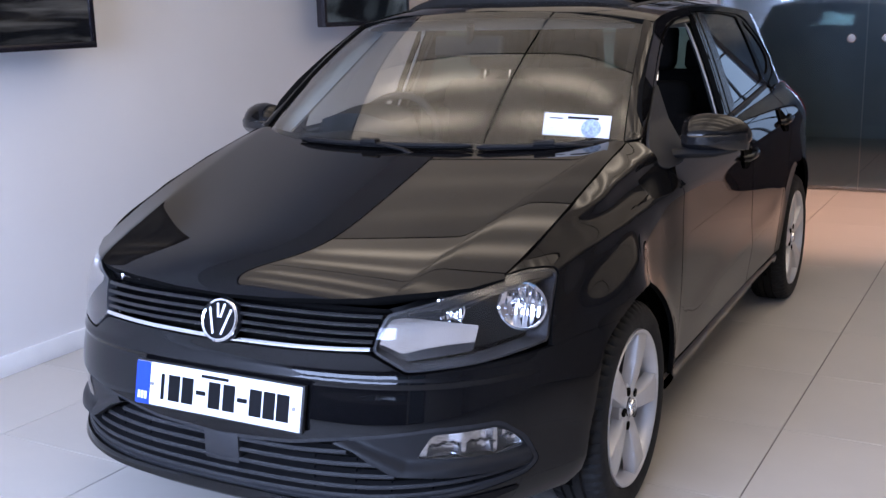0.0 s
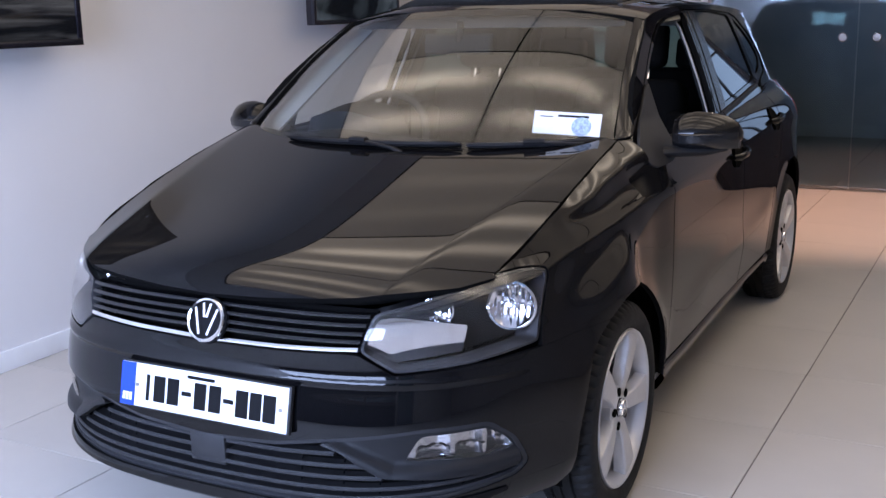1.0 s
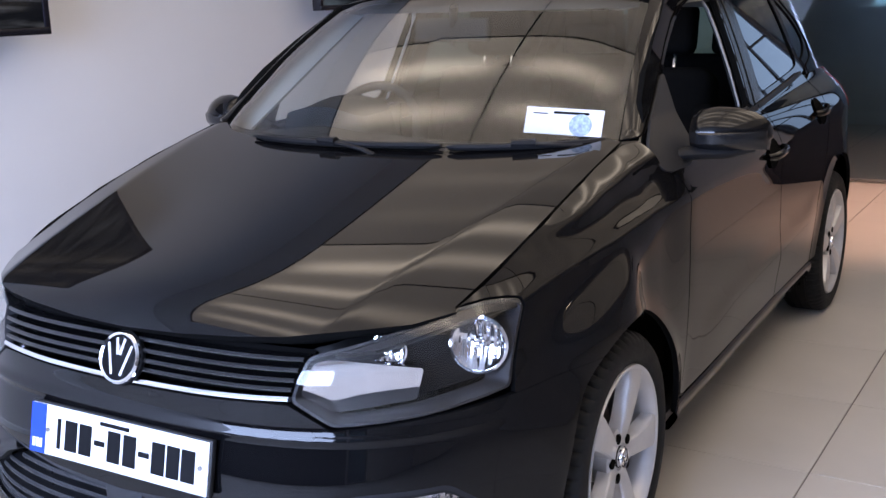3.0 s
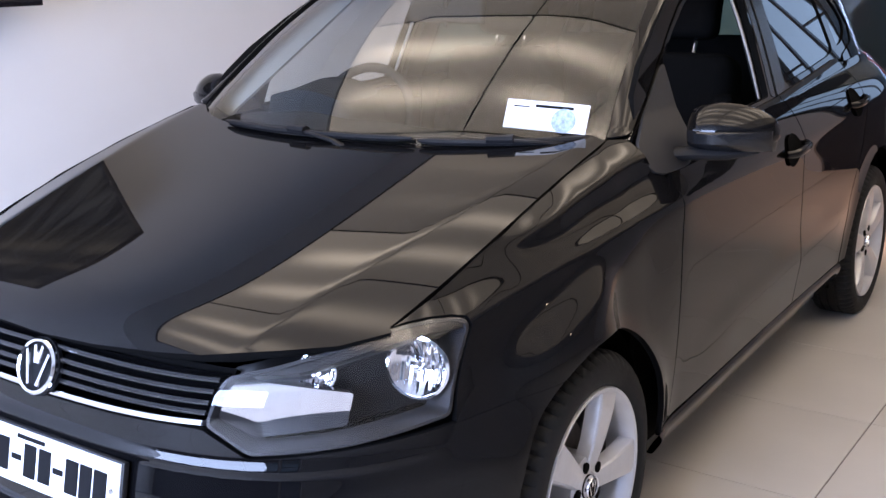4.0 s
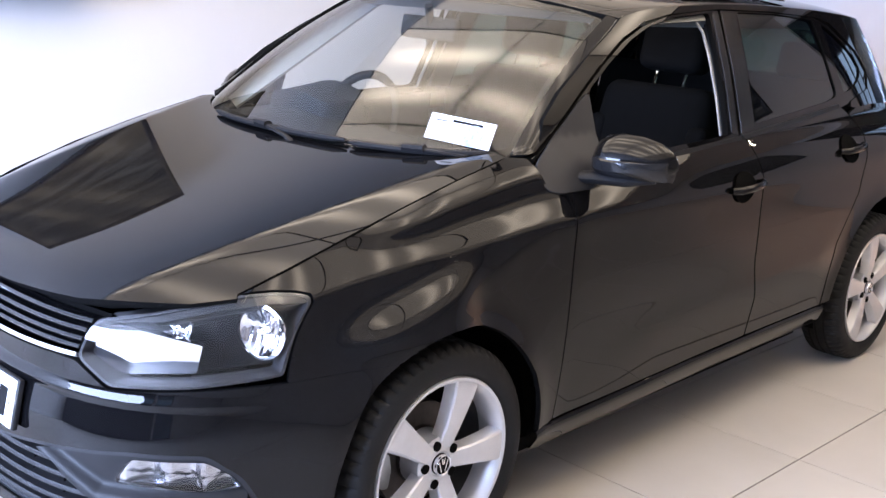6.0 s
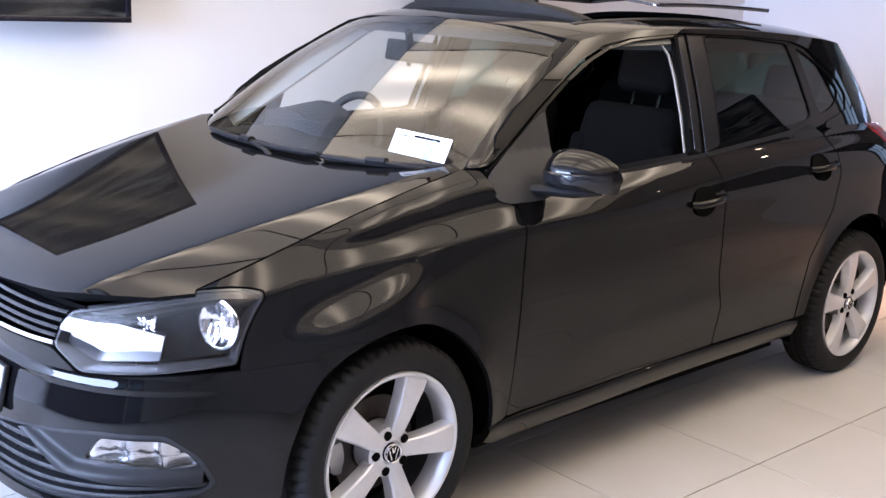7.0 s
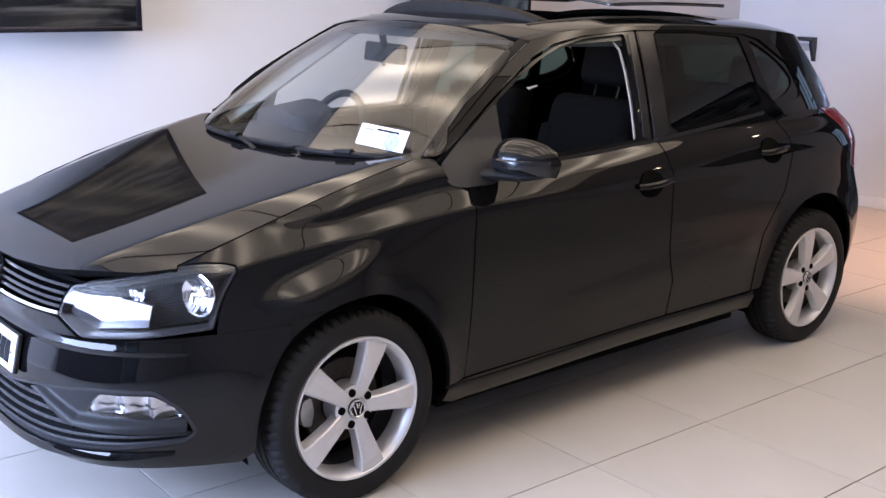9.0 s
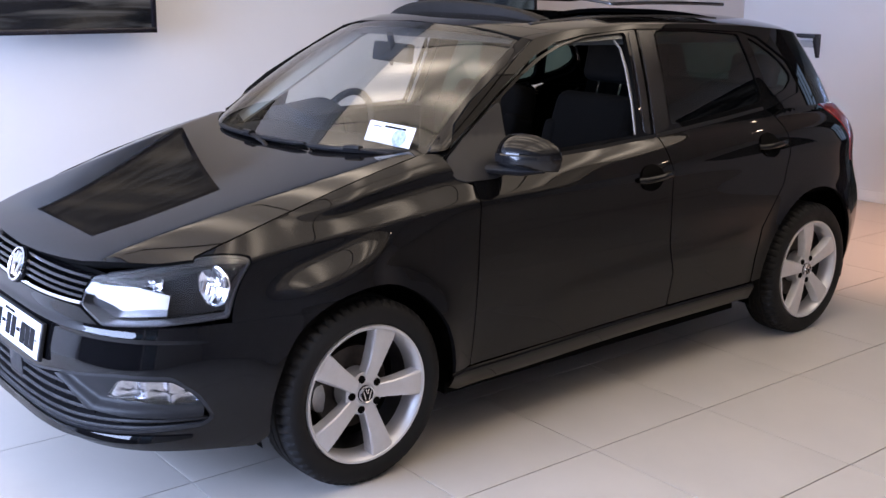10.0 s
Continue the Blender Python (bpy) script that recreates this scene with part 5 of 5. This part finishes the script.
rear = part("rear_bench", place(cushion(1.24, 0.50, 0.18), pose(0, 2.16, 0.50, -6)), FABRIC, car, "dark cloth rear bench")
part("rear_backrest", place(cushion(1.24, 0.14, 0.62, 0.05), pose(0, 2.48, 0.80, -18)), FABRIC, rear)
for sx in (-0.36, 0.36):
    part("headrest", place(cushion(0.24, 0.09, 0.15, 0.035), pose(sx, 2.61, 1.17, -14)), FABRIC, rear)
# interior mirror
im = part("interior_mirror", place(cushion(0.29, 0.030, 0.075, 0.013, 3), pose(-0.055, 0.765, 1.288, -8, 0, -8)), DASH, car, "dark interior mirror")
part("mirror_stem", tube([(-0.05, 0.76, 1.30), (-0.03, 0.73, 1.362)], 0.014, 8), DASH, im)
part("mirror_switch", tube([(-0.05, 0.755, 1.262), (-0.05, 0.753, 1.238)], 0.007, 8), DASH, im)
# headliner, pillar trims, inner door cards
part("headliner", sheet([Vector(p) for p in [(-0.93, 0.93), (0.93, 0.93), (0.93, 2.8), (-0.93, 2.8)]], lambda u, y: roof(u, y) - Vector((0, 0, 0.03)), [[Vector(p) for p in [(-0.56, 1.02), (0.56, 1.02), (0.56, 2.12), (-0.56, 2.12)]]], step=0.1, depth=0.0), TRIM, car, "light headliner")
for sd in (1, -1):
    part("pillar_trim", sheet([Vector((u, v)) for u, v in [(0, 0), (1, 0), (1, 1), (0, 1)]], lambda u, v: screen(1.0 - 0.10 * u, 0.03 + 0.95 * v) + Vector((-0.004, 0.02 + 0.06 * u, -0.018 - 0.02 * u)), step=0.12, depth=0.01, mirror=(sd,)), TRIM, car, "light grey pillar trim")
    part("door_card", sheet([Vector(p) for p in [(0.48, 0.35), (0.48, 0.955), (1.40, 0.985), (1.40, 0.35)]], lambda y, z: Vector((min(half_width(y, z) - 0.085, 0.70), y, z)), step=0.1, depth=0.01, mirror=(sd,)), DASH, car)
    part("door_card_rear", sheet([Vector(p) for p in [(1.48, 0.35), (1.48, 1.0), (2.10, 1.035), (2.10, 0.6), (1.95, 0.35)]], lambda y, z: Vector((min(half_width(y, z) - 0.085, 0.70), y, z)), step=0.1, depth=0.01, mirror=(sd,)), DASH, car)
    part("pillar_lining", sheet([Vector(p) for p in [(1.40, 1.0), (1.43, 1.2), (1.445, 1.385), (1.56, 1.385), (1.54, 1.2), (1.52, 1.0)]], lambda y, z: glass_side(y, z) - Vector((0.05, 0, 0)), step=0.08, depth=0.01, mirror=(sd,)), DASH, car)
    part("belt_guide", tube([(sd * (glass_side(y, z).x - 0.035), y, z) for y, z in ((1.352, 1.00), (1.372, 1.12), (1.385, 1.24), (1.380, 1.32), (1.345, 1.362))], [0.007, 0.008, 0.009, 0.009, 0.007], 8, flat=0.5), BELT, car, "pale window channel")
# the far front window is closed
part("front_door_window", sheet(fillet(FWIN, 0.02, 0.04), glass_side, step=0.08, depth=0.0, mirror=(-1,), lift=-0.006), CLEAR, car, "clear glass, wound up")

# ---- card on the dash ----
a_, b_ = Vector((1.0, 0.17, -0.05)).normalized(), Vector((0, 0.45, 0.89))
b_ = (b_ - a_ * b_.dot(a_)).normalized()
n_ = a_.cross(b_)
c_m = Matrix.Translation((0.535, 0.304, 1.055)) @ Matrix((a_, b_, n_)).transposed().to_4x4()
card = part("display_card", place(box(-0.103, -0.036, -0.001, 0.103, 0.036, 0.001), c_m), CARD, None)
tagged(card, "white showroom card with a round blue emblem behind the windscreen", "card")
part("heading_bar", place(box(-0.03, 0.020, 0.001, 0.065, 0.027, 0.0018), c_m), INK, card)
part("small_bar", place(box(-0.085, 0.018, 0.001, -0.045, 0.021, 0.0018), c_m), INK, card)
part("round_emblem", place(place(lathe([(0.030, 0), (0.030, -0.0012), (0.022, -0.0014), (0.020, -0.0010), (0, -0.0010)], 32), pose(0.045, -0.008, 0.001, 0, 90, 0)), c_m), material("pale_blue_print", (0.28, 0.36, 0.47), 0.5, vary=0.5, scale=90), card)

# ---- the showroom ----
WX, EX, BY, FY, H = -1.821, 6.4, 5.62, -4.6, 2.72


def structure(name, bm, mat, label, category):
    return tagged(part(name, bm, mat, None), label, category, "", "structure")


floor = structure("floor", box(WX - 0.2, FY - 0.2, -0.2, EX + 0.2, 9.2, -0.004), GROUT, "beige porcelain tile floor of a car showroom", "floor")
structure("wall_west", box(WX - 0.2, FY - 0.2, -0.05, WX, BY + 0.2, H + 0.3), WALL, "plain white painted showroom wall", "wall")
structure("wall_north", join(box(WX, BY, -0.05, -0.35, BY + 0.2, H + 0.3), box(-0.35, BY, 2.6, 1.90, BY + 0.2, H + 0.3)), WALL, "white painted back wall round a glass partition", "wall")
# unseen walls, toned warm brown to steer what the doors reflect
WARM_WALL = material("unseen_wall_tone", (0.48, 0.415, 0.355), 0.8, vary=0.05, scale=1.6, bump=0.1, bump_scale=160)
structure("wall_east", box(EX, FY - 0.2, -0.05, EX + 0.2, 9.2, H + 0.3), WARM_WALL, "unseen wall toned warm brown for the doors' reflections", "wall")
structure("wall_north_east", box(1.90, BY, -0.05, EX, BY + 0.2, H + 0.3), WARM_WALL, "unseen back wall part toned warm brown for the doors' reflections", "wall")
structure("wall_south", join(box(WX, FY - 0.2, 0.95, WX + 0.02, FY, 2.65), box(WX, FY - 0.2, 2.65, EX, FY, H + 0.3), box(2.07, FY - 0.2, -0.05, 2.15, FY, 2.65), box(3.05, FY - 0.2, -0.05, EX, FY, 2.65)), WALL, "white wall with wide shop windows", "wall")
# unseen dark strip, added to darken what the bumper reflects
structure("wall_south_lower", box(WX, FY - 0.2, -0.05, 2.07, FY, 0.95), material("dark_reflected_wall", (0.035, 0.036, 0.04), 0.6, vary=0.15, scale=3), "unseen dark wall strip added to darken the bumper's reflections", "wall")
structure("wall_office", join(box(-1.9, 9.0, -0.05, 3.0, 9.2, H), box(-1.96, 5.86, -0.05, -1.9, 9.2, H), box(3.0, 5.86, -0.05, 3.1, 9.2, H)), OFFICE, "dim office wall behind the glass", "wall")
structure("baseboard_west", box(WX, FY, 0, WX + 0.016, BY, 0.085, 0.003), SKIRT, "low white skirting board", "baseboard")
structure("baseboard_north", box(WX + 0.016, BY - 0.016, 0, -0.35, BY, 0.085, 0.003), SKIRT, "low white skirting board", "baseboard")

structure("ceiling", box(WX - 0.2, FY - 0.2, H, EX + 0.2, 9.2, H + 0.3), CEIL, "pale grey painted ceiling", "ceiling")

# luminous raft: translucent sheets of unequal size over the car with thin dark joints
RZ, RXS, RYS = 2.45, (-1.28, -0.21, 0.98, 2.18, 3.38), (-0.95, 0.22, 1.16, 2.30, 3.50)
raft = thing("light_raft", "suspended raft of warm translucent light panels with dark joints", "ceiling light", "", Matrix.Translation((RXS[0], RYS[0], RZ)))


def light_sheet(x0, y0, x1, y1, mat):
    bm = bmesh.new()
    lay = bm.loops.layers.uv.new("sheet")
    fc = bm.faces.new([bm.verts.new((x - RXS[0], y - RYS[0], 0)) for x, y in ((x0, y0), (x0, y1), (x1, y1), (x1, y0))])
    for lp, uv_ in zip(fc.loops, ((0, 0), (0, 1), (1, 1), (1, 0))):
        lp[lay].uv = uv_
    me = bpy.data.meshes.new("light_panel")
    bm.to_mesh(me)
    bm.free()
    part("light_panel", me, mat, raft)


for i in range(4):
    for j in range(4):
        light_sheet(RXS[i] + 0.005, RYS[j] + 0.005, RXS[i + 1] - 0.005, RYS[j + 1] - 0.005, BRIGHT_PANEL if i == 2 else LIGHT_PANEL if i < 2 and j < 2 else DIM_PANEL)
RW, RL = RXS[4] - RXS[0], RYS[4] - RYS[0]
for x in RXS:
    part("frame_bar", box(x - RXS[0] - 0.006, -0.02, -0.004, x - RXS[0] + 0.006, RL + 0.02, 0.03), FRAME, raft)
for y in RYS:
    for i in range(4):
        part("frame_bar", box(RXS[i] - RXS[0] + 0.0062, y - RYS[0] - 0.006, -0.004, RXS[i + 1] - RXS[0] - 0.0062, y - RYS[0] + 0.006, 0.03), FRAME, raft)
part("raft_box", box(-0.015, -0.03, 0.031, RW + 0.015, RL + 0.03, 0.16, 0.004), CEIL, raft)
for i in (0.4, RW - 0.4):
    for j in (0.4, RL - 0.4):
        part("hanger", tube([(i, j, 0.15), (i, j, H - RZ + 0.01)], 0.006, 8), STEEL, raft)

# recessed ceiling downlights
LAMP_GLOW = emitter("halogen_glow", (1.0, 0.82, 0.62), 60.0)


def downlight(x, y, watts, angle=75):
    d = thing("ceiling_downlight", "small round chrome halogen downlight in the pale ceiling", "downlight", "ceiling downlights", Matrix.Translation((x, y, H - 0.004)))
    part("trim_ring", place(lathe([(0.050, 0.0), (0.050, -0.006), (0.040, -0.010), (0.034, 0.004), (0.034, 0.02)], 28), pose(0, 0, 0, 0, -90, 0)), CHROME, d)
    part("bulb", place(lathe([(0.033, 0.004), (0.020, 0.002), (0.0, 0.001)], 20), pose(0, 0, 0, 0, -90, 0)), LAMP_GLOW, d, "glowing halogen bulb")
    spot_light("downlight_beam", x, y, H - 0.035, watts, PINK if y > 4.5 else WARM, angle)


# weak lamps at x 1.84 and 4.2 are guessed, added as warm fill
for x, y, w in ((0.35, 4.55, 150), (1.45, 4.75, 110), (1.84, 2.05, 6), (3.4, 5.2, 17), (1.84, -0.4, 5), (4.2, 2.0, 9), (4.2, -1.0, 9)):
    downlight(x, y, w, 64 if y > 4.5 else 84)


# ---- glass partition with double doors ----
def glass_panel(x0, x1):
    g = thing("glass_door", "frameless smoked glass door leaf of the office partition", "glass door", "glass partition leaves", Matrix.Translation(((x0 + x1) / 2, BY + 0.06, 0.01)))
    w = (x1 - x0) / 2
    part("pane", box(-w + 0.004, -0.006, 0.0, w - 0.004, 0.006, 2.56), BACK_GLASS, g)
    part("bottom_rail", box(-w + 0.004, -0.012, 0.0, w - 0.004, 0.012, 0.02, 0.002), STEEL, g)
    return g


for x0, x1, knob in ((-0.34, 0.73, 0.632), (0.73, 1.34, 0.866)):
    g = glass_panel(x0, x1)
    kn = place(lathe([(0.012, 0.0), (0.012, -0.022), (0.030, -0.026), (0.034, -0.040), (0.028, -0.050), (0.0, -0.052)], 28), pose(knob - (x0 + x1) / 2, -0.006, 1.12, 0, 0, 90))
    part("door_knob", kn, STEEL, g, "round brushed steel knob")

# ---- wall displays ----
def display(name, label, m, w, h, arm, face):
    """A flat display: its face looks along +x, hung on a bracket of that length."""
    t = thing(name, label, "display", "wall displays", m)
    part("casing", box(-0.045, -w / 2, 0, 0.0, w / 2, h, 0.006), FRAME, t)
    for y0, z0, y1, z1 in ((-w / 2, 0, w / 2, 0.026), (-w / 2, h - 0.026, w / 2, h), (-w / 2, 0.026, -w / 2 + 0.026, h - 0.026), (w / 2 - 0.026, 0.026, w / 2, h - 0.026)):
        part("bezel", box(0.0, y0, z0, 0.010, y1, z1, 0.003), FRAME, t)
    part("screen", box(0.001, -w / 2 + 0.026, 0.026, 0.004, w / 2 - 0.026, h - 0.026), face, t, "dark glossy screen")
    part("wall_bracket", join(box(-0.045 - arm, -0.06, h * 0.4, -0.045, 0.06, h * 0.6), box(-0.045 - arm, -0.15, h * 0.3, -0.035 - arm, 0.15, h * 0.7)), FRAME, t)
    return t


display("wall_display", "black flat display standing off the white wall", Matrix.Translation((-1.636, 0.048, 1.290)), 0.93, 0.56, 0.14, SCREEN)
display("wall_display", "black flat display with a bluish picture, off the white wall", Matrix.Translation((-1.636, 2.645, 1.327)), 0.93, 0.56, 0.14, SCREEN_BLUE)
display("wall_display", "black flat display on the back wall", Matrix.Translation((2.95, BY - 0.06, 1.9)) @ pose(0, 0, 0, 0, 0, -90), 0.93, 0.56, 0.015, SCREEN)

# black shelf on the back wall
sh = thing("wall_shelf", "slim black wall shelf on tapered posts, wall shade below as a strip", "shelf", "", Matrix.Translation((-1.42, BY, 1.17)))
part("shelf_board", box(-0.30, -0.09, 0.0, 0.30, 0.0, 0.028, 0.003), FRAME, sh)
for sx in (-0.30, 0.275):
    part("shelf_bracket", slab([Vector(p) for p in ((0, 0), (-0.07, 0), (-0.07, -0.03), (-0.015, -0.15), (0, -0.15))], lambda y, z, q=sx: Vector((q, y, z)), lambda y, z, q=sx: Vector((q + 0.025, y, z))), FRAME, sh)
# the wall's shade below the board, added as a grey strip
part("grey_strip", box(-0.274, -0.012, -0.075, 0.274, 0.0, -0.022, 0.002), material("grey_strip_shade", (0.36, 0.36, 0.37), 0.5, vary=0.1, scale=5), sh, "grey strip for the shaded wall")

# window in the back wall
win = tagged(thing("window_1", "bright window with a thin dark frame in the back wall", "window", "", Matrix.Translation((1.62, BY + 0.08, 0.0))), kind="structure")
part("window_apron", box(-0.28, -0.03, 0.0, 0.28, 0.03, 1.09), FRAME, win)
part("window_head", box(-0.28, -0.03, 2.15, 0.28, 0.03, 2.6), FRAME, win)
for a in ((-0.28, 1.09, -0.25, 2.15), (0.25, 1.09, 0.28, 2.15), (-0.25, 1.09, 0.25, 1.12), (-0.25, 2.12, 0.25, 2.15), (-0.09, 1.12, -0.07, 2.12), (0.08, 1.12, 0.10, 2.12), (-0.25, 1.70, -0.09, 1.72), (0.10, 1.44, 0.25, 1.46)):
    part("window_frame", box(a[0], -0.03, a[1], a[2], 0.03, a[3]), FRAME, win)

# shop windows behind the camera
for i in range(3):
    x0 = WX + 0.02 + 1.29 * i
    wn_ = tagged(thing("window_%d" % (i + 2), "tall shop window with grey metal frame", "window", "", Matrix.Translation((x0, FY - 0.1, 0.95))), kind="structure")
    for a in ((0, 0, 0.05, 1.7), (1.24, 0, 1.29, 1.7), (0.05, 0, 1.24, 0.05), (0.05, 1.65, 1.24, 1.7)):
        part("window_frame", box(a[0], -0.04, a[1], a[2], 0.04, a[3]), STEEL, wn_)
    pn = part("pane", box(0.05, -0.004, 0.05, 1.24, 0.004, 1.65), CLEAR, wn_)
    pn.visible_shadow = False

street = tagged(thing("door_1", "glazed street door with grey metal frame", "door", "", Matrix.Translation((2.15, FY - 0.1, 0.0))), kind="structure")
for a in ((0, 0, 0.05, 2.65), (0.85, 0, 0.90, 2.65), (0.05, 0, 0.85, 0.06), (0.05, 2.58, 0.85, 2.65)):
    part("door_frame", box(a[0], -0.04, a[1], a[2], 0.04, a[3]), STEEL, street)
part("pane", box(0.05, -0.004, 0.06, 0.85, 0.004, 2.58), CLEAR, street).visible_shadow = False

# plain unseen backdrop, added to cool what shows through the street door
structure("backdrop", box(-45, -31, -0.1, 45, -30, 9.0), material("backdrop_blue_grey", (0.46, 0.50, 0.58), 0.9, vary=0.1, scale=0.4), "plain bluish backdrop added for the reflection of the street door", "backdrop")

# ground outside
structure("ground", box(-60, -70, -0.4, 60, FY - 0.21, -0.1), material("grey_paving", (0.22, 0.22, 0.22), 0.9, vary=0.2, scale=2), "grey paving outside the shop windows", "ground")

# ---- floor tiles: square, laid in straight rows ----
TW, TL, TX, TY, LEAN = 0.60, 0.60, 1.092, 0.150, radians(-1.2)
me_tile = bpy.data.meshes.new("floor_tile")
bm = box(0.0022, 0.0014, -0.012, TW - 0.0022, TL - 0.0014, 0.0, 0.0008, 1)
bm.to_mesh(me_tile)
bm.free()
me_tile.materials.append(TILE)
rest = bmesh.new()
turn = Matrix.Translation((TX, TY, 0)) @ Matrix.Rotation(LEAN, 4, "Z")
for i in range(-6, 10):
    for j in range(-9, 17):
        m = turn @ Matrix.Translation((i * TW, j * TL, 0))
        c = m @ Vector((TW / 2, TL / 2, 0))
        if not (WX - 0.5 < c.x < EX + 0.4 and FY - 0.6 < c.y < 9.5):
            continue
        if -2.2 < c.x < 3.4 and -2.4 < c.y < 6.2:
            t = new("floor_tile", me_tile)
            t.matrix_world, t.parent = m, floor
        else:
            a, b = 0.0022, 0.0014
            rest.faces.new([rest.verts.new(m @ Vector(q)) for q in ((a, b, 0), (TW - a, b, 0), (TW - a, TL - b, 0), (a, TL - b, 0))])
tagged(part("floor_tiles_beyond", rest, TILE, floor), kind="stuff")
